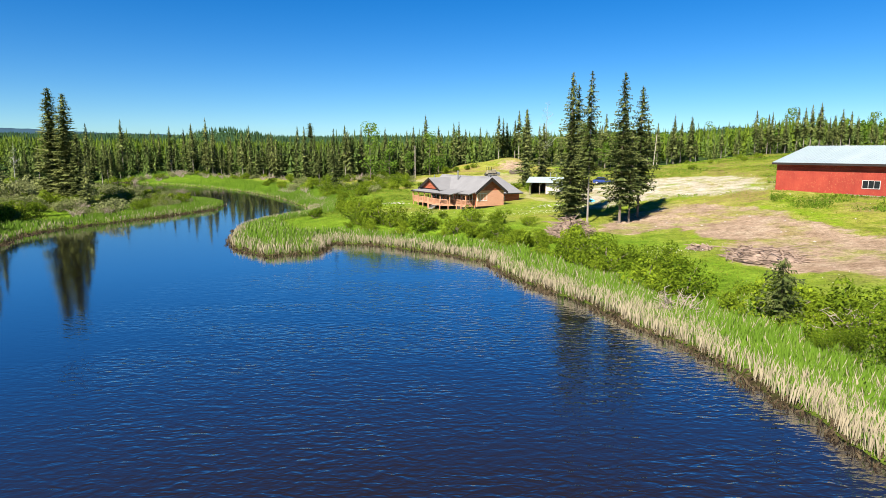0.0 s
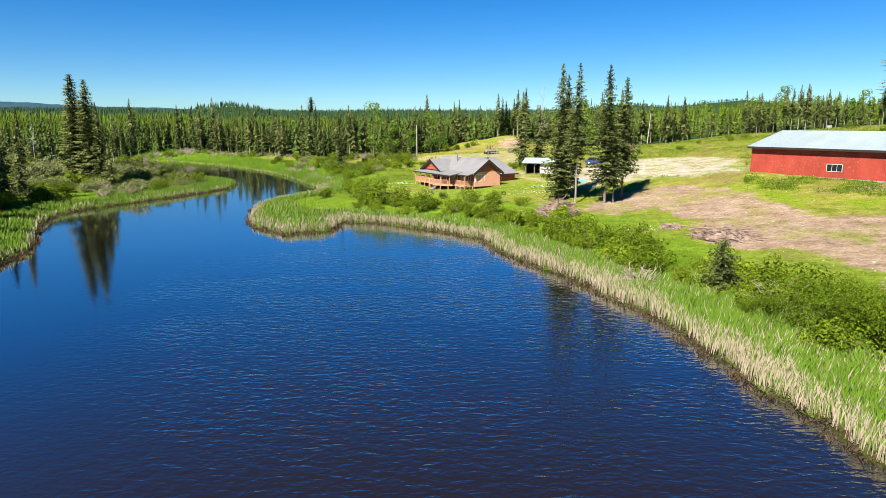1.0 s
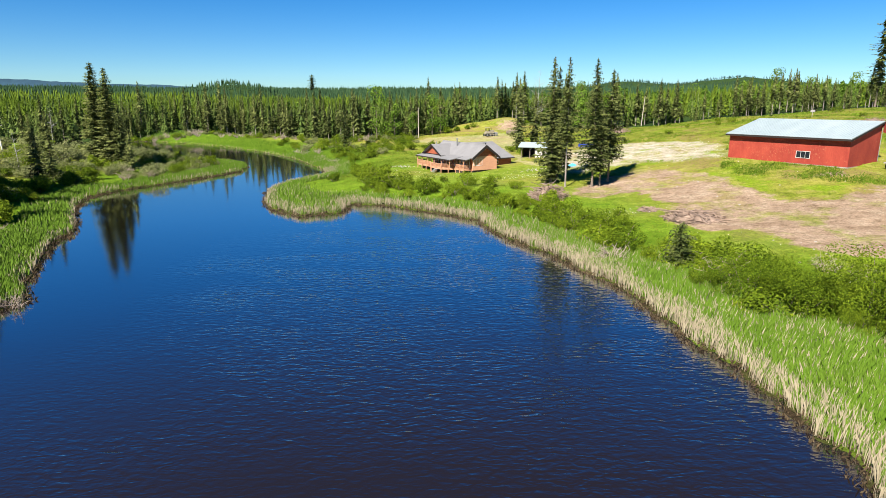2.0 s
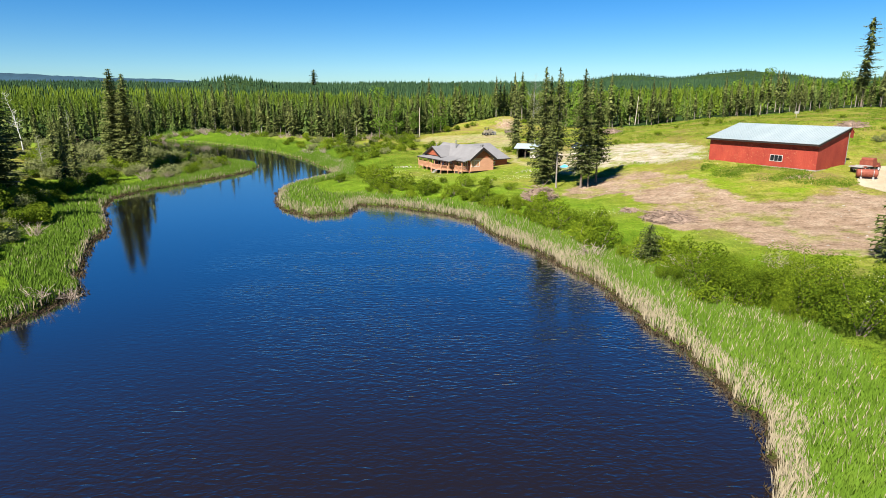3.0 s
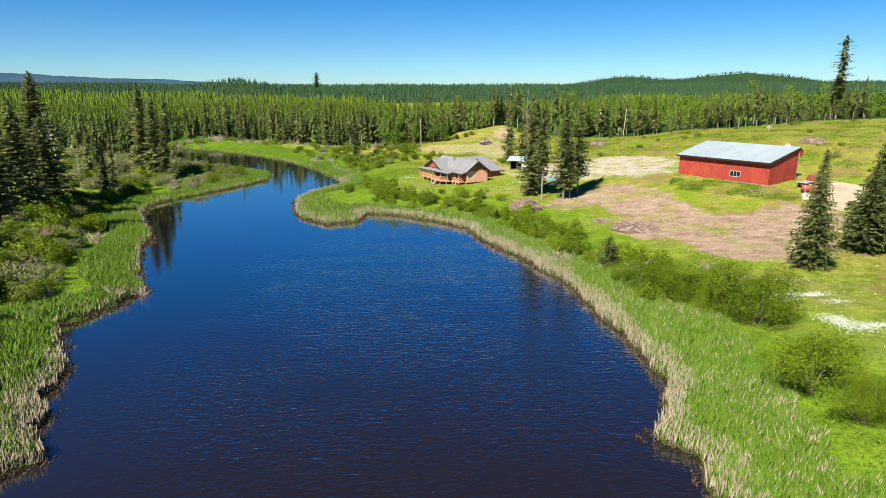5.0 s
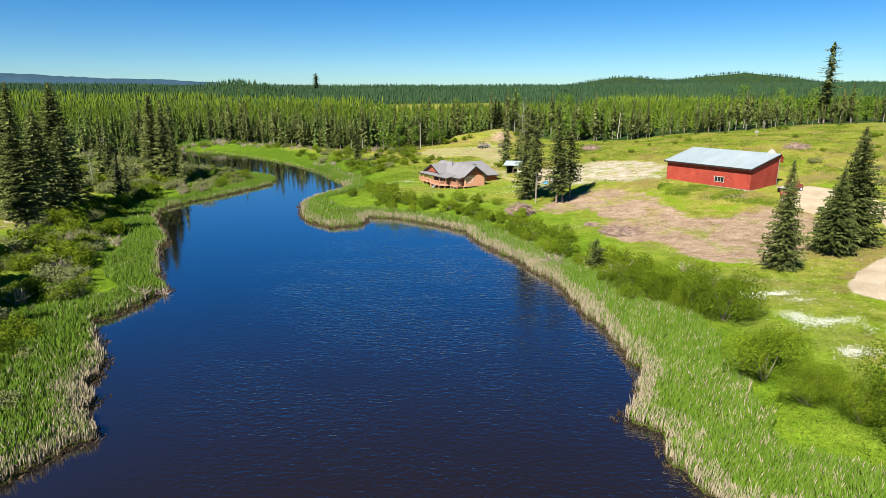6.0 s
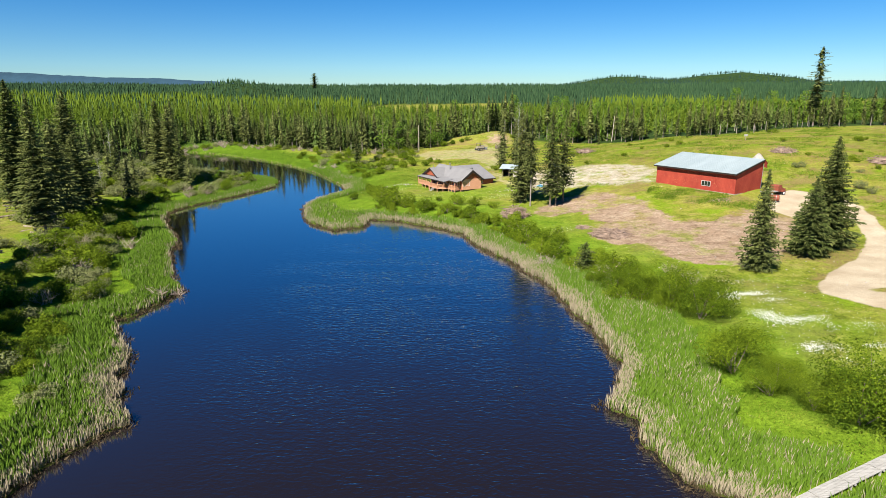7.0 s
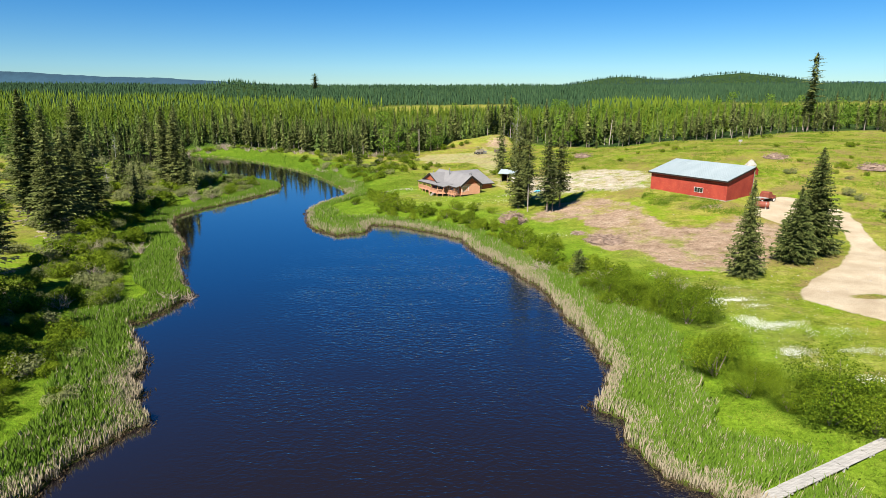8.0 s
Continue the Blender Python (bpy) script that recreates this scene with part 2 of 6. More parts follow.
# spot heights x, y, z
SPOTS = [(6, 109, 2.3), (11.5, 112, 2.5), (15, 122, 2.8), (-4, 122, 2.2), (18, 126, 3.2), (21, 90, 1.9), (25, 89, 2.2), (16, 80, 1.6), (31.6, 62.5, 1.8),
         (46.5, 76.7, 4.2), (50.3, 96.9, 6.2), (60.7, 80.4, 6.2), (68, 85, 6.3), (44.6, 38, 2.3), (54.7, 43, 3.0), (48.8, 30.4, 2.6), (44, 24.7, 2.6), (74, 59, 3.8), (37, 9, 2.0),
         (36, 102, 4.3), (69, 206, 7.1), (72, 186, 8.0), (82, 188, 9.6), (98, 170, 11.4), (140, 190, 13.3), (92, 120, 11.0), (48, 156, 7.6), (-24, 145, 1.4),
         (-21, 158, 1.8), (-11, 168, 2.3), (-7.7, 211, 3.2), (17, 203, 4.0), (27, 228, 6.0), (-86, 250, 2.5), (-60, 225, 1.5), (-57, 44, 2.2), (-60, 20, 2.2), (-48, 0, 1.5), (-75, 110, 1.4), (-70, 140, 1.0),
         (-110, 160, 2.5), (-160, 90, 5), (-110, 40, 4), (30, 10, 1.0), (30, -20, 1.0), (60, 0, 3), (90, 20, 5), (120, 80, 9), (150, 120, 12), (35, 150, 5.4), (60, 130, 8), (0, 260, 5), (-150, 300, 6), (150, 300, 13),
         (-120, -80, 5), (100, -80, 5)]
_sp = np.array(SPOTS, float)


def _kern(r):
    return np.sqrt(r * r + 18.0 ** 2)


_A = _kern(np.hypot(_sp[:, None, 0] - _sp[None, :, 0], _sp[:, None, 1] - _sp[None, :, 1]))
_mean = _sp[:, 2].mean()
_w = np.linalg.solve(_A - 1.2 * np.eye(len(_sp)), _sp[:, 2] - _mean)


def smooth(a, b, x):
    t = np.clip((x - a) / (b - a), 0, 1)
    return t * t * (3 - 2 * t)


def wobble(x, y, scale, seed=0.0):
    """Smooth, uneven values of about -1 to 1."""
    a, b = x / scale + seed, y / scale - seed * 1.7
    return (np.sin(a * 1.3 + 1.7 * np.sin(b * 0.9 + seed)) + np.sin(b * 1.7 + 1.3 * np.sin(a * 1.1 - seed)) + 0.6 * np.sin(2.3 * a + 3.1 * b) + 0.5 * np.sin(3.7 * a - 2.9 * b + seed)) / 3.1


def polygon_distance(poly, x, y):
    """Signed distance to an outline: positive outside it."""
    p = np.array(poly, float)
    q = np.roll(p, -1, 0)
    d = np.full(x.shape, 1e9)
    inside = np.zeros(x.shape, bool)
    for (ax, ay), (bx, by) in zip(p, q):
        ex, ey = bx - ax, by - ay
        t = np.clip(((x - ax) * ex + (y - ay) * ey) / (ex * ex + ey * ey), 0, 1)
        d = np.minimum(d, np.hypot(x - ax - t * ex, y - ay - t * ey))
        cross = ((ay > y) != (by > y))
        with np.errstate(divide="ignore", invalid="ignore"):
            inside ^= cross & (x < (bx - ax) * (y - ay) / (by - ay) + ax)
    return np.where(inside, -d, d)


def shore(x, y):
    d = polygon_distance(WATER, x, y)
    return d + 0.5 * wobble(x, y, 1.6, 3.0) + 0.35 * wobble(x, y, 0.7, 5.0)


def mound(x, y, cx, cy, sx, sy, h, turn=0.0):
    c, s = math.cos(turn), math.sin(turn)
    u, v = (x - cx) * c + (y - cy) * s, -(x - cx) * s + (y - cy) * c
    return h * np.exp(-(u / sx) ** 2 - (v / sy) ** 2)


def height(x, y, d=None):
    x, y = np.asarray(x, float), np.asarray(y, float)
    if d is None:
        d = shore(x, y)
    z = np.full(x.shape, _mean)
    for (sx, sy, _), w in zip(SPOTS, _w):
        z = z + w * _kern(np.hypot(x - sx, y - sy))
    r = np.hypot(x, y - 60)
    far = smooth(230, 420, r)
    base = 5 + 15 * smooth(250, 1200, r) + 19 * smooth(700, 1600, r) + 2.5 * wobble(x, y, 130, 1.0) * smooth(250, 600, r) + 3 * smooth(0, 300, x) * smooth(200, 320, r) * (1 - smooth(330, 700, r))
    z = np.clip(z, 0.4, 16) * (1 - far) + base * far
    z = z + mound(x, y, 1135, 2450, 230, 420, 60) + mound(x, y, 690, 2450, 190, 420, 42) + mound(x, y, -330, 1010, 62, 80, 19) + mound(x, y, -1650, 2300, 700, 450, 10)
    z = z + mound(x, y, 27, 236, 8, 8, 3.0) + mound(x, y, 14, 240, 11, 8, 1.9) - mound(x, y, -0.8, 115.5, 9.5, 5.0, 0.6, radians(120)) + mound(x, y, 56.5, 77, 2.4, 1.4, 0.5)
    z = z + 0.16 * wobble(x, y, 5, 2.0) + 0.06 * wobble(x, y, 1.7, 4.0)
    land = 0.12 + (z - 0.12) * smooth(0.5, 16, d) + 0.25 * smooth(0, 2, d)
    bed = -np.minimum(1.6, 0.35 * -d) - 0.05
    return np.where(d > 0, np.maximum(land, 0.06), bed)


def ground_at(x, y):
    return float(height(np.array([x], float), np.array([y], float))[0])


def heights(pts):
    pts = np.asarray(pts, float)
    return height(pts[:, 0], pts[:, 1])


# ---- ground ----
def axis(lo, hi, step, reach_lo, reach_hi):
    mid = list(np.arange(lo, hi + step / 2, step))
    left, right, g = [lo], [mid[-1]], step
    while left[-1] > reach_lo:
        g *= 1.13
        left.append(left[-1] - g)
    g = step
    while right[-1] < reach_hi:
        g *= 1.09
        right.append(right[-1] + g)
    return np.array(left[:0:-1] + mid + right[1:])


DIRT = [(20.4, 83.4), (26, 92.6), (35.4, 98.8), (39.9, 90.4), (43.3, 82.8), (42.4, 73.6), (44.9, 66.6), (51.1, 65.2), (59.2, 71.9), (60.9, 68.2), (64.8, 65.3), (62.6, 58.3), (53.9, 46.3), (47.1, 40.5), (42.2, 39.8), (37.9, 43), (36.3, 47.6), (34.4, 54.5), (30.7, 56), (28, 61.6), (31.7, 70.5), (28.3, 80.5), (22.9, 78.3)]
ROAD = [(46.6, 26.5), (49.4, 31.3), (55.6, 37.3), (63.1, 43.4), (70, 53.5), (72.9, 60.5), (71.4, 66.7), (64.9, 64.9), (62.3, 71.5), (67.5, 79.5), (74, 83.4), (78.4, 79.3), (80.6, 71), (78, 62.9), (73.9, 53.2), (70, 40), (72, 28), (90, 16), (75, 5), (51.4, 18), (48.4, 23.4)]
PALE = [(24.1, 130), (33, 134), (44, 132), (54, 126), (57, 112), (49.5, 99), (42.6, 101), (37.9, 106.7), (28.8, 102), (22.9, 104.2)]
YARD = [(-11.3, 196), (-4.2, 209), (14, 210), (19.3, 224), (27.1, 198), (20.8, 155), (18, 138.4), (20.5, 128), (22, 112), (17.7, 111), (15.3, 122.6), (13.2, 162), (10.4, 178), (-3.5, 176)]
FOREST_EDGE = [(-900, 150), (-300, 190), (-150, 246), (-100, 254), (-60, 236), (-30, 214), (-4, 222), (8, 244), (26, 246), (36, 226), (48, 214), (58, 206), (72, 192), (84, 192), (98, 178), (140, 192), (220, 196), (900, 150)]


def forest_line(x):
    e = np.array(FOREST_EDGE, float)
    return np.interp(x, e[:, 0], e[:, 1])


MEADOWS = [(-25, 640, 95, 115), (60, 690, 120, 50), (440, 660, 140, 120), (-190, 640, 40, 40), (1010, 2300, 170, 60), (820, 1500, 200, 40)]


def meadow(x, y):
    m = np.zeros(np.shape(x))
    for cx, cy, sx, sy in MEADOWS:
        m = np.maximum(m, np.exp(-((x - cx) / sx) ** 2 - ((y - cy) / sy) ** 2))
    return m


def build_ground():
    gx = axis(-85, 100, 0.9, -4600, 4600)
    gy = axis(-25, 180, 0.95, -1500, 4700)
    X, Y = np.meshgrid(gx, gy)
    x, y = X.ravel(), Y.ravel()
    D = shore(x, y)
    z = height(x, y, D)
    V = np.stack([x, y, z], 1)
    nx, ny = len(gx), len(gy)
    i = (np.arange(ny - 1)[:, None] * nx + np.arange(nx - 1)[None, :]).ravel()
    F = np.stack([i, i + 1, i + nx + 1, i + nx], 1)
    ob = link_mesh("ground", V, F, M_GROUND, smooth=True)
    tagged(ob, "rolling meadow, bare reddish dirt, gravel track and marsh banks", "ground", kind="structure")
    wob = 1.6 * wobble(x, y, 4, 7.0) + 0.8 * wobble(x, y, 1.8, 8.0)
    dirt = smooth(1.6, -1.6, polygon_distance(DIRT, x, y) + wob)
    road = smooth(0.9, -0.9, polygon_distance(ROAD, x, y) + 0.35 * wob)
    road = road * (1 - np.exp(-((x - 55.5) / 3.0) ** 2 - ((y - 26.5) / 1.3) ** 2))
    pale = smooth(3.5, -4.0, polygon_distance(PALE, x, y) + 1.6 * wob) * 0.95
    yard = smooth(1.5, -2.0, polygon_distance(YARD, x, y) + wob) * 0.46
    hole = np.exp(-((x - 26) / 5.5) ** 2 - ((y - 226) / 11) ** 2) * (0.9 + 0.4 * wobble(x, y, 4, 1.0)) + np.exp(-((x - 56.5) / 2.4) ** 2 - ((y - 77) / 1.4) ** 2)
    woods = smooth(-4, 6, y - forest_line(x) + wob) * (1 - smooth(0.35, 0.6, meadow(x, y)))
    lush = smooth(36, 8, D + 3 * wob) * (1 - dirt)
    lush = np.maximum(lush, 0.75 * np.exp(-((x - 6) / 15) ** 2 - ((y - 108) / 9) ** 2))
    me = ob.data
    a = me.color_attributes.new("cover", "FLOAT_COLOR", "POINT")
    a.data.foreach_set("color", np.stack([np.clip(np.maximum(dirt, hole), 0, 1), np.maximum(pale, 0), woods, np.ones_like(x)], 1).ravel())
    b = me.color_attributes.new("cover_two", "FLOAT_COLOR", "POINT")
    b.data.foreach_set("color", np.stack([np.clip(lush, 0, 1), np.maximum(road, yard), smooth(0.9, 0.0, D), np.ones_like(x)], 1).ravel())
    return ob


M_GROUND, _nt, _b = material("meadow_and_soil", 0.95, 0, 0.04)
_c1 = _nt.nodes.new("ShaderNodeVertexColor")
_c1.layer_name = "cover"
_c2 = _nt.nodes.new("ShaderNodeVertexColor")
_c2.layer_name = "cover_two"
_s1, _s2 = _nt.nodes.new("ShaderNodeSeparateColor"), _nt.nodes.new("ShaderNodeSeparateColor")
_nt.links.new(_c1.outputs[0], _s1.inputs[0])
_nt.links.new(_c2.outputs[0], _s2.inputs[0])
_edge = noise_tex(_nt, 0.8, 6, 0.75)


def ragged(mask, amount=1.3, hard=2.4):
    """A cover's edge, broken up into tufts and spills."""
    b = node(_nt, "ShaderNodeMath")
    b.operation, b.use_clamp = "MULTIPLY_ADD", True
    _nt.links.new(mask, b.inputs[0])
    b.inputs[1].default_value = hard
    c = node(_nt, "ShaderNodeMath")
    c.operation = "MULTIPLY_ADD"
    _nt.links.new(_edge, c.inputs[0])
    c.inputs[1].default_value, c.inputs[2].default_value = amount * hard, -(0.5 * amount + 0.5) * hard + 0.5
    _nt.links.new(c.outputs[0], b.inputs[2])
    return b.outputs[0]


_broad, _mid, _fine = noise_tex(_nt, 0.06, 5, 0.6), noise_tex(_nt, 0.45, 6, 0.68), noise_tex(_nt, 5.0, 5, 0.75)
_grass = ramp(_nt, _mid, (0.32, (0.115, 0.145, 0.016)), (0.5, (0.225, 0.255, 0.030)), (0.66, (0.36, 0.34, 0.090)))
_grass = blend(_nt, ramp(_nt, _broad, (0.45, (0, 0, 0)), (0.62, (0.6, 0.6, 0.6))), _grass, (0.36, 0.31, 0.065))
_patch = noise_tex(_nt, 0.13, 8, 0.72)
_grass = blend(_nt, ramp(_nt, _patch, (0.54, (0, 0, 0)), (0.62, (0.85, 0.85, 0.85))), _grass, (0.20, 0.30, 0.014))
_grass = blend(_nt, ramp(_nt, _patch, (0.41, (0.85, 0.85, 0.85)), (0.48, (0, 0, 0))), _grass, (0.27, 0.205, 0.075))
_lush = ramp(_nt, _mid, (0.35, (0.10, 0.19, 0.010)), (0.65, (0.21, 0.33, 0.022)))
_col = blend(_nt, _s2.outputs[0], _grass, _lush)
_soil = ramp(_nt, _mid, (0.3, (0.27, 0.18, 0.115)), (0.5, (0.39, 0.275, 0.19)), (0.7, (0.48, 0.37, 0.26)))
_soil = blend(_nt, 0.75, _soil, ramp(_nt, noise_tex(_nt, 0.55, 7, 0.75, stretch=(0.45, 1.5, 1.0)), (0.34, (0.55, 0.5, 0.46)), (0.5, (1, 1, 1)), (0.68, (1.0, 1.0, 1.0))), "MULTIPLY")
_weedy = ramp(_nt, noise_tex(_nt, 0.16, 6, 0.7), (0.51, (1, 1, 1)), (0.63, (0.25, 0.25, 0.25)))
_dirtfac = blend(_nt, 1.0, ragged(_s1.outputs[0], 2.2, 3.2), _weedy, "MULTIPLY")
_col = blend(_nt, _dirtfac, _col, _soil)
_gravel = ramp(_nt, _mid, (0.3, (0.36, 0.29, 0.19)), (0.7, (0.62, 0.56, 0.46)))
_palefac = blend(_nt, 1.0, ragged(_s1.outputs[1], 1.2, 2.0), ramp(_nt, noise_tex(_nt, 0.3, 6, 0.75), (0.38, (0.1, 0.1, 0.1)), (0.55, (1, 1, 1))), "MULTIPLY")
_col = blend(_nt, _palefac, _col, _gravel)
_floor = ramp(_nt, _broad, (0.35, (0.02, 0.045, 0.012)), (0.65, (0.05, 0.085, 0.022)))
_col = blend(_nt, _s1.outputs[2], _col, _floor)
_col = blend(_nt, _s2.outputs[2], _col, (0.05, 0.035, 0.02))
_col = blend(_nt, 0.55, _col, ramp(_nt, _fine, (0.28, (0.25, 0.25, 0.25)), (0.66, (1.0, 1.0, 1.0))), "MULTIPLY")
_streak = noise_tex(_nt, 0.9, 5, 0.7, stretch=(0.35, 1.6, 1.0))
_col = blend(_nt, 0.22, _col, ramp(_nt, _streak, (0.36, (0.45, 0.45, 0.45)), (0.56, (1.0, 1.0, 1.0))), "MULTIPLY")
_speck = noise_tex(_nt, 2.2, 3, 0.8)
_col = blend(_nt, 0.6, _col, ramp(_nt, _speck, (0.36, (0.4, 0.42, 0.36)), (0.52, (1, 1, 1)), (0.68, (1.0, 1.0, 0.9))), "MULTIPLY")
_track = blend(_nt, 0.35, ramp(_nt, noise_tex(_nt, 0.25, 5, 0.6), (0.3, (0.35, 0.275, 0.18)), (0.7, (0.50, 0.42, 0.30))), ramp(_nt, _fine, (0.3, (0.5, 0.5, 0.5)), (0.6, (1, 1, 1))), "MULTIPLY")
_col = blend(_nt, ragged(_s2.outputs[1], 0.5, 4.0), _col, _track)
_nt.links.new(_col, _b.inputs["Base Color"])
bump(_nt, _b, _fine, 0.9, 0.2)

# ---- water ----
M_WATER, _nt, _b = material("dark_peaty_water", 0.05, 0, 0.5)
_b.inputs["Base Color"].default_value = (0.0086, 0.0066, 0.0078, 1)
_b.inputs["Specular IOR Level"].default_value = 0.0
_tc = _nt.nodes.new("ShaderNodeTexCoord")


def ripple(scale, stretch, turn, detail, distort):
    mp = _nt.nodes.new("ShaderNodeMapping")
    mp.inputs["Scale"].default_value, mp.inputs["Rotation"].default_value = stretch, (0, 0, radians(turn))
    _nt.links.new(_tc.outputs["Object"], mp.inputs[0])
    n = node(_nt, "ShaderNodeTexNoise", Scale=scale, Detail=detail, Roughness=0.5, Distortion=distort)
    _nt.links.new(mp.outputs[0], n.inputs["Vector"])
    return n.outputs["Fac"]


def times(a, b, how="MULTIPLY"):
    m = node(_nt, "ShaderNodeMath")
    m.operation = how
    for sock, v in zip(m.inputs, (a, b)):
        if isinstance(v, (int, float)):
            sock.default_value = v
        else:
            _nt.links.new(v, sock)
    return m.outputs[0]


_chop = blend(_nt, 0.4, ripple(1.5, (0.65, 1.5, 1.0), 6, 1.5, 0.8), ripple(2.3, (0.8, 1.4, 1.0), -16, 1.5, 0.5))
_bp = node(_nt, "ShaderNodeBump", Distance=0.10)
_nt.links.new(_chop, _bp.inputs["Height"])
# a breeze ruffles the open pond; the bank on one side and the channel lie calm
_sx = _nt.nodes.new("ShaderNodeSeparateXYZ")
_nt.links.new(_tc.outputs["Object"], _sx.inputs[0])
_mr = node(_nt, "ShaderNodeMapRange", From_Min=35.0, From_Max=72.0, To_Min=1.0, To_Max=0.34)
_nt.links.new(_sx.outputs["Y"], _mr.inputs["Value"])
_gust = ripple(0.07, (1, 1, 1), 0, 4.0, 0.5)
_lee = node(_nt, "ShaderNodeMapRange", From_Min=-27.0, From_Max=-15.0, To_Min=0.1, To_Max=1.0)
_nt.links.new(times(_sx.outputs["X"], times(times(_gust, -0.5, "ADD"), 24.0), "ADD"), _lee.inputs["Value"])
_flaw = ramp(_nt, ripple(0.11, (0.6, 1.4, 1), 20, 4.0, 0.3), (0.36, (0.45, 0.45, 0.45)), (0.55, (1.0, 1.0, 1.0)))
_nt.links.new(times(times(_lee.outputs[0], _mr.outputs[0]), times(_flaw, 0.85)), _bp.inputs["Strength"])
_nt.links.new(_bp.outputs[0], _b.inputs["Normal"])
# gloss rises steeply towards a grazing view
_lw = node(_nt, "ShaderNodeLayerWeight", Blend=0.5)
_nt.links.new(_bp.outputs[0], _lw.inputs["Normal"])
_gl = _nt.nodes.new("ShaderNodeBsdfGlossy")
_gl.inputs["Roughness"].default_value = 0.07
_nt.links.new(_bp.outputs[0], _gl.inputs["Normal"])
_wet = _nt.nodes.new("ShaderNodeMixShader")
_nt.links.new(ramp(_nt, _lw.outputs["Facing"], (0.30, (0.02, 0.02, 0.02)), (0.45, (0.085, 0.085, 0.085)), (0.60, (0.33, 0.33, 0.33)), (0.72, (0.64, 0.64, 0.64)), (0.83, (0.85, 0.85, 0.85))), _wet.inputs[0])
_nt.links.new(_b.outputs[0], _wet.inputs[1])
_nt.links.new(_gl.outputs[0], _wet.inputs[2])
_nt.links.new(_wet.outputs[0], _nt.nodes["Material Output"].inputs[0])


def build_water():
    bm = bmesh.new()
    for v in ((-260, -140), (70, -140), (70, 280), (-260, 280)):
        bm.verts.new((*v, 0.0))
    bm.faces.new(bm.verts)
    return tagged(part("water", bm, M_WATER), "dark blue rippled pond water between reed banks", "water", kind="structure")


build_ground()
build_water()


def build_hills(name, pts, depth, label):
    """A far ridge: a rounded bank that follows a skyline."""
    rng = np.random.default_rng(5)
    n = 90
    xs = np.linspace(pts[0][0], pts[-1][0], n)
    ys = np.interp(xs, [p[0] for p in pts], [p[1] for p in pts])
    hs = np.interp(xs, [p[0] for p in pts], [p[2] for p in pts]) + 5 * wobble(xs, ys, 160, 2.0) + rng.uniform(0, 4, n)
    V, F = [], []
    for k, (f, dy) in enumerate(((-0.6, -depth), (0.55, -0.35 * depth), (1.0, 0), (-0.6, depth))):
        for x, y, h in zip(xs, ys, hs):
            V.append((x, y + dy, h * f if f > 0 else -20))
    for k in range(3):
        for i in range(n - 1):
            F.append((k * n + i, k * n + i + 1, (k + 1) * n + i + 1, (k + 1) * n + i))
    ob = link_mesh(name, V, F, M_HILL_HAZED, smooth=True)
    return tagged(ob, label, "hills", kind="structure")


build_hills("backdrop_ridge", [(-4200, 3900, 190), (-3300, 4000, 170), (-2900, 4000, 158), (-2170, 4000, 124), (-1800, 4000, 112), (-1500, 4000, 98), (-1250, 4000, 84), (-900, 4000, 60)], 320, "long low forested ridge, distance haze put into its blue colour")
build_hills("backdrop_hill", [(2050, 4000, 50), (2400, 4000, 80), (2620, 4000, 92), (2900, 4000, 88), (3200, 4000, 74), (3700, 4000, 64)], 300, "far forested hill, distance haze put into its blue colour")


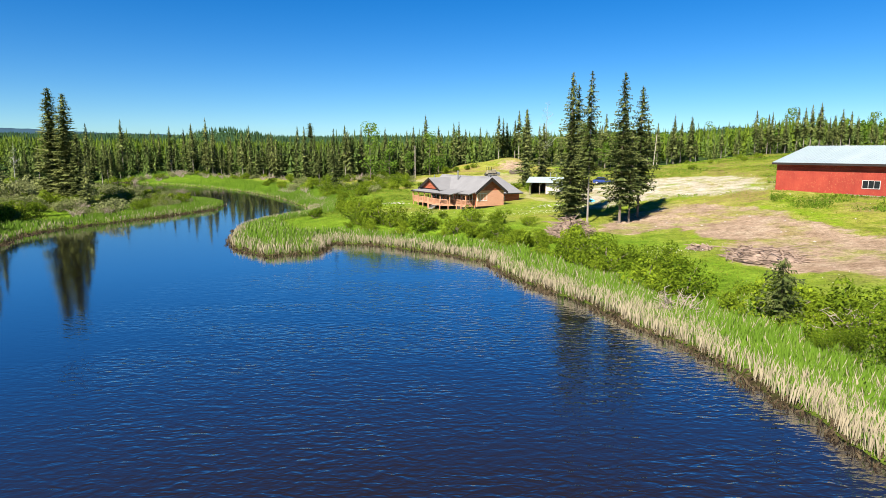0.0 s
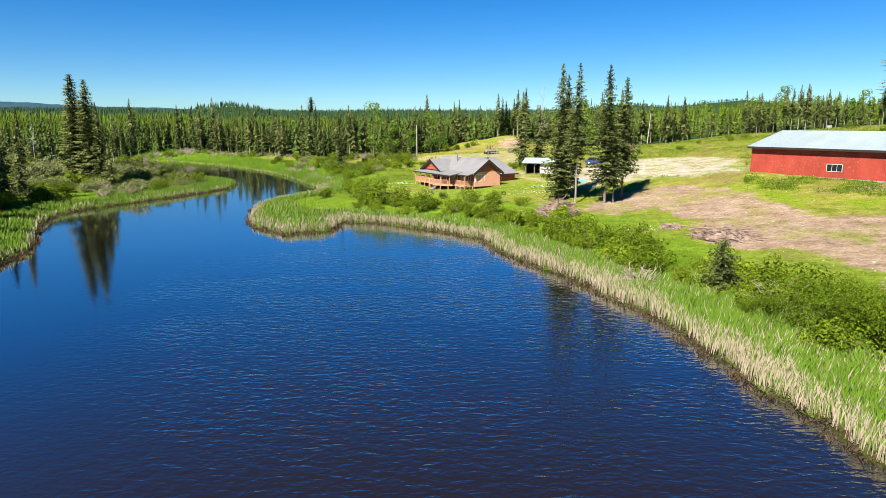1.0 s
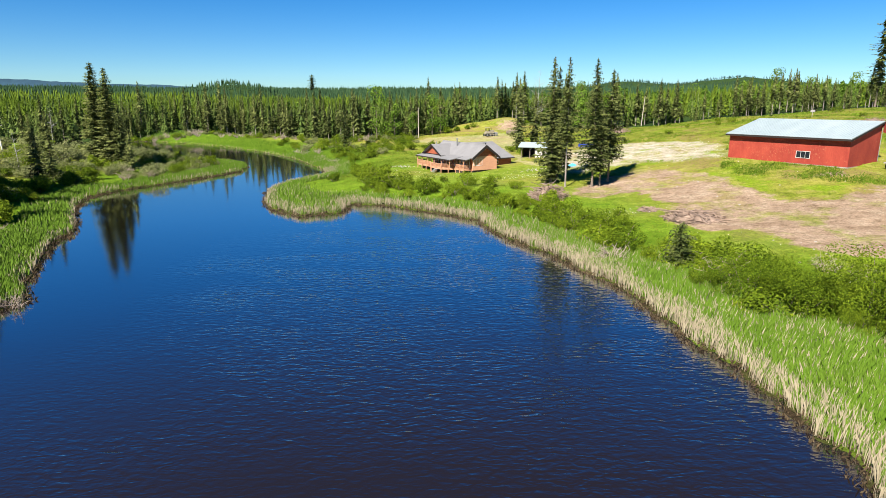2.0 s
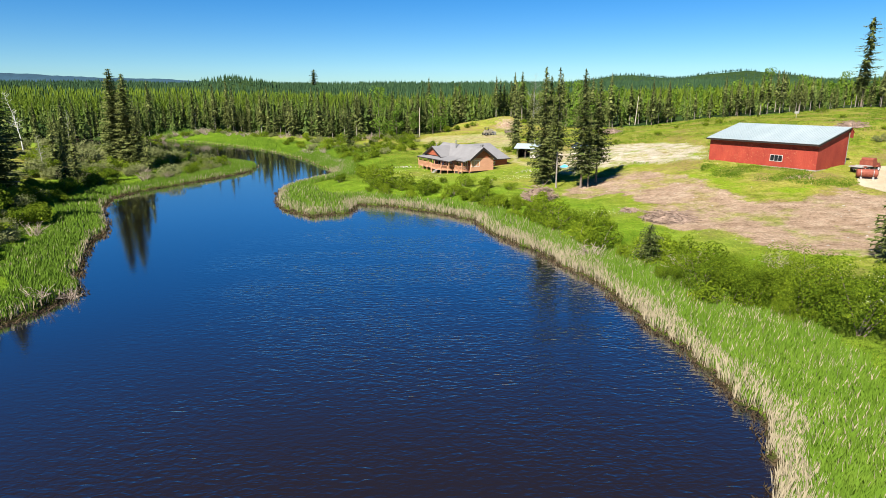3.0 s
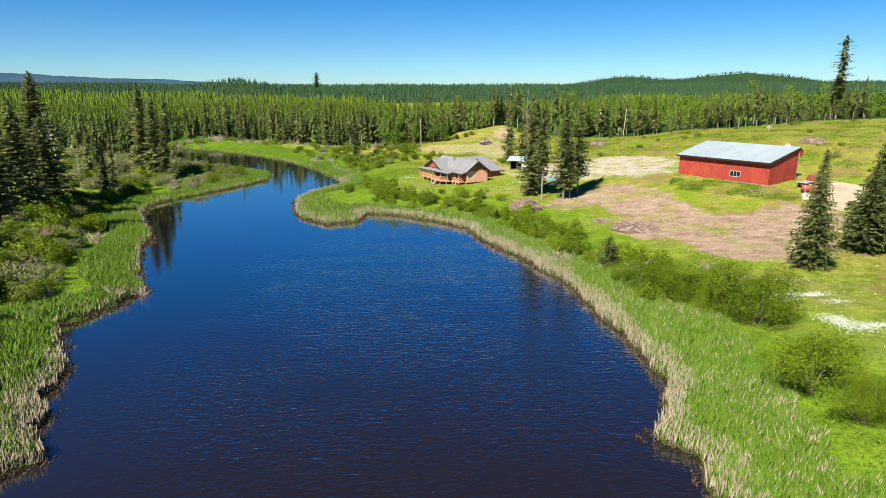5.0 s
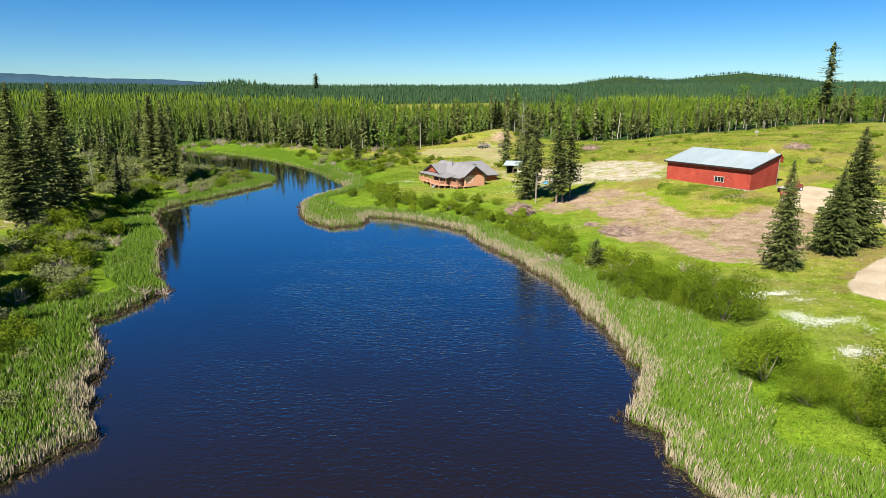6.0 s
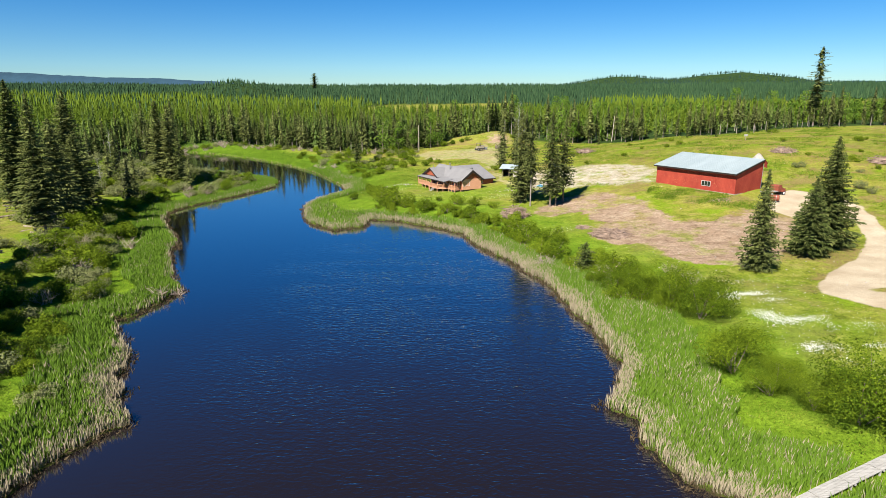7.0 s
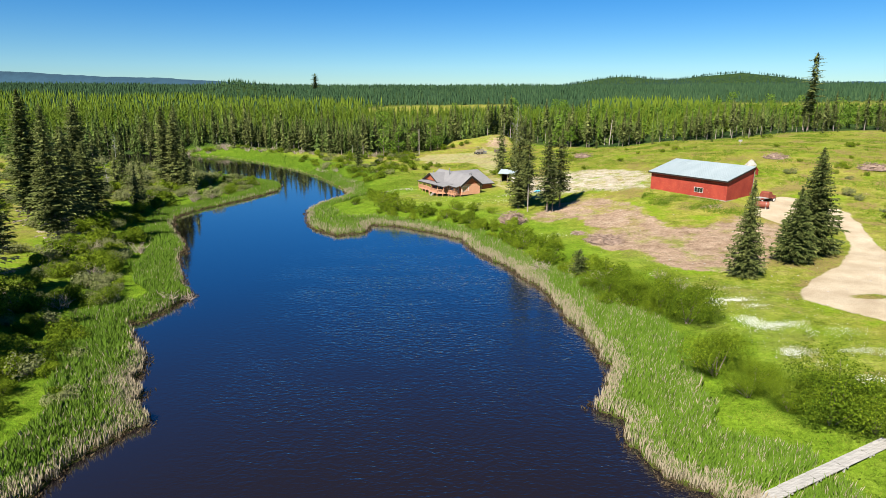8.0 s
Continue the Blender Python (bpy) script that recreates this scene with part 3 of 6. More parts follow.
# ---- plants ----
def conifer(rng, h, r, z0, spacing, per, seg, ragged=0.3, lean=0.0, wide=0.36, taper=0.8, inner=4):
    """Crown of a spruce: whorls of drooping boughs with side twigs. Returns vertices and triangles."""
    V, T = [], []

    def tri(a, b, c):
        k = len(V)
        V.extend((a, b, c))
        T.append((k, k + 1, k + 2))

    z = z0
    while z < h - 0.25:
        t = (z - z0) / (h - z0)
        reach = r * (1 - t) ** taper * min(1.0, 0.65 + 2.2 * t) + 0.14
        for k in range(per):
            if rng.random() < 0.10:
                continue
            az = rng.uniform(0, 2 * math.pi)
            L = reach * rng.uniform(1 - ragged, 1 + ragged * 0.6)
            zz = z + rng.uniform(-0.5, 0.5) * spacing
            drop = rng.uniform(0.10, 0.42) * (1 - 0.5 * t)
            dx, dy = math.cos(az), math.sin(az)
            last = (0.03 * dx, 0.03 * dy, zz)
            for s in range(1, seg + 1):
                f = s / seg
                p = (L * f * dx, L * f * dy, zz - drop * L * f + 0.16 * L * f * f)
                w = (wide * L * (1 - 0.6 * f) + 0.27 * wide) * rng.uniform(0.75, 1.25)
                hang = rng.uniform(0.04, 0.16) * L + 0.05
                fwd = (0.10 if seg > 2 else -0.05) * L * rng.uniform(0.6, 1.4)
                hang *= 0.45 if seg > 2 else 1.0
                a = (p[0] - dy * w + dx * fwd, p[1] + dx * w + dy * fwd, p[2] - hang)
                b = (p[0] + dy * w + dx * fwd, p[1] - dx * w + dy * fwd, p[2] - hang * rng.uniform(0.5, 1.5))
                tri(last, p, a)
                tri(last, b, p)
                if seg > 2 and s % 2 == 0:
                    q = (p[0] + rng.uniform(-.1, .1), p[1] + rng.uniform(-.1, .1), p[2] - rng.uniform(0.1, 0.3) - 0.06 * L)
                    tri(last, q, p)
                last = p
        for k in range(inner):
            az, q = rng.uniform(0, 2 * math.pi), reach * rng.uniform(0.3, 0.62)
            dx, dy, w = math.cos(az), math.sin(az), reach * rng.uniform(0.22, 0.4)
            low = z - spacing * rng.uniform(0.5, 1.3)
            tri((0.2 * q * dx, 0.2 * q * dy, z + 0.6 * spacing), (q * dx - w * dy, q * dy + w * dx, low), (q * dx + w * dy, q * dy - w * dx, low - 0.2 * spacing))
        z += spacing * rng.uniform(0.8, 1.2)
    tri((0.10, 0, h - 0.7), (-0.06, 0.08, h - 0.7), (0, 0, h))
    tri((0, 0.10, h - 0.7), (0.02, -0.1, h - 0.7), (0, 0, h))
    V = np.array(V)
    if lean:
        V[:, 0] += lean * (V[:, 2] / h) ** 2
    return V, np.array(T)


def trunk_bm(h, r, lean=0.0, n=7):
    bm = bmesh.new()
    rings = []
    for f in (0, 0.03, 0.3, 0.65, 0.985):
        rr = r * (1.35 if f == 0 else 1 - 0.93 * f)
        rings.append([bm.verts.new((lean * f * f + rr * math.cos(2 * math.pi * k / n), rr * math.sin(2 * math.pi * k / n), h * f - (0.4 if f == 0 else 0))) for k in range(n)])
    for a, b in zip(rings, rings[1:]):
        for k in range(n):
            j = (k + 1) % n
            bm.faces.new((a[k], a[j], b[j], b[k]))
    bm.faces.new(rings[-1])
    return bm


SPRUCE = "dark green spruce with ragged drooping boughs"


def spruce_tree(seed, h, r, z0, spacing=0.42, per=9, seg=5, label=SPRUCE, group="spruces", ragged=0.3, girth=None, wide=0.25, bark=None, taper=0.85, dead=0.0, inner=4):
    rng = random.Random(seed)
    ob = thing("spruce_tree", Matrix(), label, "tree", group)
    part("trunk", trunk_bm(h, girth or 0.0095 * h + 0.02), bark or M_BARK, ob, "grey-brown bark trunk")
    V, T = conifer(rng, h, r, z0, spacing, per, seg, ragged, wide=wide, taper=taper, inner=inner)
    link_mesh("crown", V, T, M_SPRUCE, ob)
    if dead:
        V, T = conifer(rng, dead, r * 0.75, 0.8, 0.5, 8, 4, 0.5, wide=0.05, taper=0.35, inner=0)
        link_mesh("dead_bough", V, T, M_DEADWOOD, ob, "bare brown dead lower boughs")
    return ob


def stand(x, y, turn=0.0, scale=1.0, sink=0.0):
    return Matrix.Translation((x, y, ground_at(x, y) - sink)) @ Matrix.Rotation(turn, 4, "Z") @ Matrix.Scale(scale, 4)


def put_tree(ob, x, y, turn=0.0):
    ob.matrix_world = stand(x, y, turn)
    return ob


YARD_SPRUCE = "tall narrow spruce with bare lower trunk, beside the brush heap"
put_tree(spruce_tree(1, 21.0, 3.1, 1.2, 0.36, 11, 6, wide=0.23, inner=2, label=YARD_SPRUCE), 18.9, 94.3)
put_tree(spruce_tree(2, 19.4, 2.8, 2.0, 0.36, 10, 6, wide=0.23, inner=2, label=YARD_SPRUCE), 20.2, 96.3, 1.0)
put_tree(spruce_tree(3, 20.8, 2.2, 7.0, 0.36, 10, 6, wide=0.23, inner=2, label="tall spruce with a long bare pale trunk", ragged=0.4, girth=0.15, bark=M_PALEBARK), 20.6, 90.2, 2.0)
put_tree(spruce_tree(4, 20.4, 2.9, 3.0, 0.36, 11, 6, wide=0.23, inner=2, label=YARD_SPRUCE, ragged=0.4), 24.7, 88.9, 0.6)
put_tree(spruce_tree(5, 12.5, 1.9, 2.5, 0.36, 10, 6, wide=0.23, inner=2, label="younger spruce crowded beside taller ones"), 25.9, 88.6, 0.3)
put_tree(spruce_tree(6, 18.3, 2.8, 4.0, 0.36, 11, 6, wide=0.23, inner=2, label=YARD_SPRUCE), 28.0, 91.5, 0.9)
put_tree(spruce_tree(7, 17.8, 2.9, 0.8, 0.45, 9, label="dark spruce beside the open shed"), 19.9, 147.5)
put_tree(spruce_tree(8, 14.2, 2.7, 1.0, 0.45, 9, label="dark spruce beside the open shed"), 24.4, 150.5, 1.1)
put_tree(spruce_tree(9, 14.2, 3.0, 0.4, 0.27, 17, 8, wide=0.15, taper=1.05, label="full conical spruce at the edge of the bare dirt"), 44.7, 37.8)
put_tree(spruce_tree(10, 17.0, 4.6, 0.5, 0.27, 20, 8, ragged=0.4, wide=0.15, taper=0.95, label="broad full spruce beside the gravel track"), 60.0, 48.0)
put_tree(spruce_tree(11, 11.8, 3.7, 0.8, 0.27, 17, 8, wide=0.15, taper=1.05, label="broad full spruce beside the gravel track"), 54.8, 43.4, 2.0)
put_tree(spruce_tree(12, 29.5, 3.4, 6.0, 0.75, 8, ragged=0.85, wide=0.42, taper=0.28, label="very tall thin weather-beaten spruce on the rise"), 146.6, 202)
OLD = "old broad spruce standing in marsh brush on the bank"
put_tree(spruce_tree(13, 23.3, 3.5, 0.8, 0.42, 13, taper=0.55, wide=0.3, label=OLD), -78.0, 131.5)
put_tree(spruce_tree(14, 22.0, 3.2, 0.8, 0.42, 13, taper=0.55, wide=0.3, label=OLD), -74.3, 130.0, 1.4)
put_tree(spruce_tree(15, 14.5, 2.4, 0.8, 0.42, 12, taper=0.7, wide=0.3, label=OLD), -71.4, 128.5, 2.2)
put_tree(spruce_tree(16, 9.5, 1.7, 0.6, label="small dense spruce on the marsh bank"), -66.5, 122.0)
put_tree(spruce_tree(17, 25.0, 4.9, 4.2, 0.40, 12, inner=9, taper=0.7, dead=6.0, label="big shaggy old spruce on the bank"), -77.0, 87.0)
put_tree(spruce_tree(18, 24.4, 3.9, 3.4, 0.38, 14, dead=6.0, label="big shaggy old spruce with bare grey lower boughs"), -65.5, 57.5, 0.5)
put_tree(spruce_tree(20, 26.5, 5.1, 4.2, 0.40, 12, inner=9, taper=0.7, dead=6.0, label="big shaggy old spruce on the bank"), -79.8, 74.2, 2.5)
put_tree(spruce_tree(21, 20.0, 4.6, 1.2, 0.40, 13, inner=9, taper=0.7, label="big shaggy old spruce on the bank"), -70.5, 70.5, 2.9)
put_tree(spruce_tree(22, 23.0, 3.7, 4.2, 0.40, 12, dead=6.0, label="big shaggy old spruce on the bank"), -63.0, 38.0, 1.9)
put_tree(spruce_tree(23, 13.0, 1.9, 1.0, label="thin spruce in the marsh brush"), -72.5, 104.0, 0.2)
put_tree(spruce_tree(25, 17.0, 4.2, 1.5, 0.40, 13, inner=9, taper=0.7, label="big shaggy old spruce on the bank"), -72.0, 80.0, 0.7)
put_tree(spruce_tree(26, 21.0, 4.0, 1.5, 0.40, 13, label="big shaggy old spruce on the bank"), -86.0, 84.0, 2.7)
put_tree(spruce_tree(28, 11.0, 2.0, 0.8, label="thin spruce in the marsh brush"), -70.0, 96.0, 2.2)
put_tree(spruce_tree(29, 16.0, 2.4, 0.8, label="thin spruce in the marsh brush", bark=M_PALEBARK), -92.5, 135.0, 2.2)
put_tree(spruce_tree(30, 12.0, 2.2, 0.8, label="thin spruce in the marsh brush"), -90.0, 126.0, 0.7)
# spruces out of view, added for the shadows they throw on the bank
for _k, (_x, _y, _h) in enumerate(((-54, -3, 22), (-57, 8, 23), (-51, -14, 20), (-61, 20, 21), (-67, 33, 22), (-48, -12, 19), (-50, 0, 20), (-53, 8, 21), (-56, 16, 22), (-59, 25, 21), (-47, -21, 20))):
    put_tree(spruce_tree(200 + _k, _h, 3.9, 3.5, 0.44, 10, dead=5.0, label="big shaggy old spruce on the bank"), _x, _y, _k)
put_tree(spruce_tree(24, 16.3, 2.0, 1.0, label="lone spruce on the far marsh bank"), -28.5, 175.0)


# forest

put_tree(spruce_tree(31, 33.0, 8.0, 7.0, 1.2, 9, 4, ragged=0.5, wide=0.4, taper=0.3, label="lone tall old tree standing above the far forest"), -231.0, 1150.0)
put_tree(spruce_tree(32, 4.8, 1.4, 0.1, 0.2, 13, 6, ragged=0.7, wide=0.13, taper=0.5, inner=2, label="small dark ragged spruce among the bank's shrubs"), 22.0, 43.0)


def template_trees(count, seed, h, r, spacing, per, seg):
    rng = random.Random(seed)
    out = []
    for _ in range(count):
        hh = h * rng.uniform(0.85, 1.12)
        out.append(conifer(rng, hh, r * rng.uniform(0.8, 1.2), rng.uniform(0.05, 0.22) * hh, spacing, per, seg, 0.35))
    return out


def tile(name, templates, places, scales, turns, picks, mat, label, category, zs=None, parent=None):
    VV, TT, off = [], [], 0
    z = heights(places) if zs is None else zs
    for (x, y), s, a, k, zz in zip(places, scales, turns, picks, z):
        V, T = templates[k]
        c, sn = math.cos(a) * s, math.sin(a) * s
        VV.append(np.stack([V[:, 0] * c - V[:, 1] * sn + x, V[:, 0] * sn + V[:, 1] * c + y, V[:, 2] * s + zz], 1))
        TT.append(T + off)
        off += len(V)
    ob = link_mesh(name, np.concatenate(VV), np.concatenate(TT), mat, parent)
    return tagged(ob, label, category, kind="stuff")


def crown_templates(rng, count):
    """Rounded broad-leaved crowns: leaf sprays over uneven lobes, on a thin stem."""
    out = []
    for _ in range(count):
        V, T, h = [], [], rng.uniform(9.5, 13.5)
        for _ in range(9):
            f = rng.uniform(0.3, 0.92)
            a, q, r = rng.uniform(0, 6.28), rng.uniform(0, 1.7) * (1.2 - f), rng.uniform(0.8, 1.5) * (1.25 - 0.6 * f)
            c = np.array((q * math.cos(a), q * math.sin(a), h * f))
            for _ in range(11):
                d = rng.normal(0, 1, 3)
                d /= np.linalg.norm(d)
                u = np.cross(d, rng.normal(0, 1, 3))
                u *= 0.62 * rng.uniform(0.6, 1.2) / np.linalg.norm(u)
                p, k = c + d * r * (1, 1, 1.25), len(V)
                V += [p - u, p + u, p + np.cross(d, u) * 1.3]
                T.append((k, k + 1, k + 2))
        k = len(V)
        V += [np.array(v) for v in ((-.09, 0, 0), (.09, 0, 0), (0, 0, h * .8), (0, -.09, 0), (0, .09, 0))]
        T += [(k, k + 1, k + 2), (k + 3, k + 4, k + 2)]
        out.append((np.array(V), np.array(T)))
    return out


def snag_templates(rng, count):
    out = []
    for _ in range(count):
        V, T, h = [], [], rng.uniform(8, 13)
        lean = rng.uniform(-0.6, 0.6)
        for a, b, c in (((-.11, 0, 0), (.11, 0, 0), (lean, 0, h)), ((0, -.11, 0), (0, .11, 0), (lean, 0, h))):
            k = len(V)
            V += [a, b, c]
            T.append((k, k + 1, k + 2))
        for _ in range(7):
            f, a, L, k = rng.uniform(0.4, 0.95), rng.uniform(0, 6.28), rng.uniform(0.5, 1.3), len(V)
            V += [(lean * f, 0, h * f - 0.06), (lean * f, 0, h * f + 0.06), (lean * f + L * math.cos(a), L * math.sin(a), h * f + 0.4 * L)]
            T.append((k, k + 1, k + 2))
        out.append((np.array(V, float), np.array(T)))
    return out


def forest():
    rng = np.random.default_rng(11)
    # front rows, tree by tree
    base = [spruce_tree(100 + i, 13.5 + 1.1 * i, 2.0 + 0.15 * i, (0.5, 1.2, 0.8, 4.6, 6.0, 3.0)[i], 0.66, 7, 3, wide=0.36, bark=M_PALEBARK if i in (3, 4) else None, label="spruce at the forest's edge", group="forest edge") for i in range(6)]
    for i, b in enumerate(base):
        b.matrix_world = stand(-90 + 30 * i, float(forest_line(-90 + 30 * i)) + 1)
    spots, n = [], 0
    while n < 230:
        x = rng.uniform(-170, 190)
        y = float(forest_line(x)) + rng.uniform(0, 14) + 3 * math.sin(x * 0.21)
        if all((x - a) ** 2 + (y - b) ** 2 > 2.6 ** 2 for a, b in spots):
            spots.append((x, y))
            copy_thing(base[3 + n % 2 if x > 26 and n % 2 else int(rng.integers(6))], stand(x, y, rng.uniform(0, 6.28), rng.uniform(0.5, 1.2) * (1 - 0.3 * float(smooth(35, 75, x)))))
            n += 1
    for x, y, k in ((96, 172, .33), (110, 178, .28), (117, 179, .3), (80, 186, .4), (142, 184, .42), (150, 188, .36), (166, 186, .5), (62, 197, .45), (90, 182, .5)):
        copy_thing(base[int(rng.integers(3))], stand(x, y, rng.uniform(0, 6.28), k))
    # the woods behind
    tem = template_trees(8, 3, 13.5, 2.7, 1.35, 5, 1)
    pts = []
    for y0, y1, dens in ((-8, 30, 0.11), (30, 90, 0.07), (90, 200, 0.042), (200, 330, 0.022)):
        m = int(760 * (y1 - y0) * dens * 0.55)
        x = rng.uniform(-330, 360, m)
        y = forest_line(x) + 10 + 7 * smooth(20, 40, x) + rng.uniform(y0, y1, m)
        keep = (np.abs(x) < 0.82 * (y + 60)) & (rng.uniform(0, 1, m) > 1.4 * meadow(x, y))
        pts.append(np.stack([x, y], 1)[keep])
    pts = np.concatenate(pts)
    m = len(pts)
    sc = rng.uniform(0.5, 1.15, m) * (1 - 0.25 * smooth(35, 75, pts[:, 0]) * smooth(380, 250, pts[:, 1])) * (1 + 0.22 * wobble(pts[:, 0], pts[:, 1], 22, 3.0))
    depth = pts[:, 1] - forest_line(pts[:, 0])
    young = (depth > 30 + 10 * wobble(pts[:, 0], pts[:, 1], 30, 2.0)) & (rng.uniform(0, 1, m) > 0.08)
    # broad-leaved trees mixed in beyond the cleared slope, and in patches elsewhere
    leafed = (rng.uniform(0, 1, m) < 0.05 + 0.5 * smooth(30, 90, pts[:, 0]) * smooth(-0.6, 0.5, wobble(pts[:, 0], pts[:, 1], 26, 5.0))) & (depth > 8)
    sc = np.where(young, rng.uniform(0.62, 0.86, m) * (1 + 0.12 * wobble(pts[:, 0], pts[:, 1], 22, 3.0)), sc)
    turns, picks = rng.uniform(0, 6.28, m), rng.integers(0, 8, m)
    for sel, nm, mt, lb in ((~young & ~leafed, "conifer_forest", M_FOREST, "dense dark green conifer forest of uneven height"), (young & ~leafed, "young_pine_forest", M_YOUNG, "lighter green young pine forest behind the edge")):
        tile(nm, tem, pts[sel], sc[sel], turns[sel], picks[sel], mt, lb, "forest")
    tile("aspen_woods", crown_templates(rng, 8), pts[leafed], sc[leafed] * rng.uniform(0.85, 1.1, int(leafed.sum())), turns[leafed], picks[leafed], M_ASPEN, "light green aspen woods mixed among the conifers", "forest")
    bare = rng.uniform(0, 1, m) < 0.008 + 0.03 * smooth(30, 90, pts[:, 0]) * (depth < 60)
    tile("pale_snags", snag_templates(rng, 5), pts[bare] + 1.3, sc[bare], turns[bare], rng.integers(0, 5, int(bare.sum())), M_GREYWOOD, "thin pale dead trunks standing in the woods", "dead trees")
    # far woods
    tem = []
    for _ in range(5):
        V, T = [], []
        for z0, z1, r in ((0.6, 9, 2.3), (5, 13.5, 1.5)):
            k = len(V)
            a0 = rng.uniform(0, 6)
            V += [(r * math.cos(a0 + i * 1.571) * rng.uniform(.7, 1.2), r * math.sin(a0 + i * 1.571) * rng.uniform(.7, 1.2), z0 + rng.uniform(-.8, .8)) for i in range(4)] + [(rng.uniform(-.2, .2), rng.uniform(-.2, .2), z1)]
            T += [(k + i, k + (i + 1) % 4, k + 4) for i in range(4)]
        tem.append((np.array(V), np.array(T)))
    pts = []
    for y0, y1, dens in ((540, 800, 0.028), (800, 1300, 0.016), (1300, 2000, 0.006), (2000, 3200, 0.0024)):
        m = int(1.75 * (y1 + 60) * (y1 - y0) * dens)
        x, y = rng.uniform(-0.86 * (y1 + 60), 0.86 * (y1 + 60), m), rng.uniform(y0, y1, m)
        keep = (np.abs(x) < 0.82 * (y + 60)) & (rng.uniform(0, 1, m) > 1.9 * meadow(x, y))
        pts.append(np.stack([x, y], 1)[keep])
    pts = np.concatenate(pts)
    m = len(pts)
    sc = rng.uniform(0.36, 0.80, m) * (1 + 0.3 * wobble(pts[:, 0], pts[:, 1], 60, 3.0))
    turns, picks = rng.uniform(0, 6.28, m), rng.integers(0, 5, m)
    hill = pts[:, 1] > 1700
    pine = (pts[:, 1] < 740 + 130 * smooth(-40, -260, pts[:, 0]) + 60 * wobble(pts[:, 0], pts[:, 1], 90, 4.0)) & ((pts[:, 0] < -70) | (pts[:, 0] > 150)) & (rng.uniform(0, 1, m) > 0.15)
    for sel, nm, mt, lb in ((pine, "far_pine_forest", M_YOUNG, "lighter green young pines running far back"), (~hill & ~pine, "far_forest", M_FARWOOD, "far conifer forest reaching towards the skyline"), (hill, "hill_forest", M_HILLWOOD_HAZED, "forest on the farthest hills, distance haze put into its colour")):
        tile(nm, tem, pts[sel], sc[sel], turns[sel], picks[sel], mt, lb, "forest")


forest()


def leaf_cloud(rng, blobs, count, leaf):
    """Small leaf sprays scattered through overlapping rounded clumps."""
    V, T = [], []
    weights = [b[3] ** 2 for b in blobs]
    for _ in range(count):
        cx, cy, cz, r = rng.choices(blobs, weights)[0]
        d = Vector((rng.gauss(0, 1), rng.gauss(0, 1), rng.gauss(0, 1))).normalized()
        f = r * (1 - 0.3 * rng.random() ** 2.2) * rng.uniform(0.9, 1.12)
        p = Vector((cx, cy, cz)) + Vector((d.x * f, d.y * f, d.z * f * 0.85))
        if p.z < 0.05:
            continue
        n = (d + Vector((rng.gauss(0, .36), rng.gauss(0, .36), rng.gauss(0, .36) + 0.25))).normalized()
        u = n.orthogonal().normalized()
        u = (Matrix.Rotation(rng.uniform(0, 6.28), 3, n) @ u) * leaf * rng.uniform(0.6, 1.3)
        v = n.cross(u) * rng.uniform(0.45, 0.8)
        k = len(V)
        V += [p - u, p + v * 0.8 + n * leaf * .2, p + u, p - v * 0.8 + n * leaf * .2]
        T += [(k, k + 1, k + 2), (k, k + 2, k + 3)]
    return np.array([tuple(v) for v in V]), np.array(T)


def shrub_bm(rng, blobs, stems=7):
    bm = bmesh.new()
    for _ in range(stems):
        b = rng.choice(blobs)
        a = Vector((rng.uniform(-.15, .15), rng.uniform(-.15, .15), -0.2))
        mid = a.lerp(Vector(b[:3]), 0.55) + Vector((rng.uniform(-.2, .2), rng.uniform(-.2, .2), 0.1))
        tube(bm, a, mid, 0.05, 0.035, 5, False)
        tube(bm, mid, Vector(b[:3]), 0.035, 0.012, 5, False)
    return bm


def bush(seed, w, h, mat=None, count=2400, leaf=0.12, label="rounded green willow bush on the bank", group="willow bushes", name="willow_bush", lumps=9):
    rng = random.Random(seed)
    blobs = []
    for _ in range(lumps):
        a, d = rng.uniform(0, 6.28), w * 0.42 * math.sqrt(rng.random())
        r = rng.uniform(0.12, 0.27) * w * (0.7 + 0.3 * h / w)
        blobs.append((d * math.cos(a), d * math.sin(a), rng.uniform(0.35, 1.0) * max(0.2, h - r), min(r, h * 0.6)))
    blobs.append((0, 0, 0.42 * h, min(0.34 * w, 0.42 * h)))
    ob = thing(name, Matrix(), label, "bush", group)
    part("branchwork", shrub_bm(rng, blobs), M_BARK, ob, "thin grey-brown stems")
    V, T = leaf_cloud(rng, blobs, count, leaf)
    link_mesh("foliage", V, T, mat or M_WILLOW, ob)
    return ob


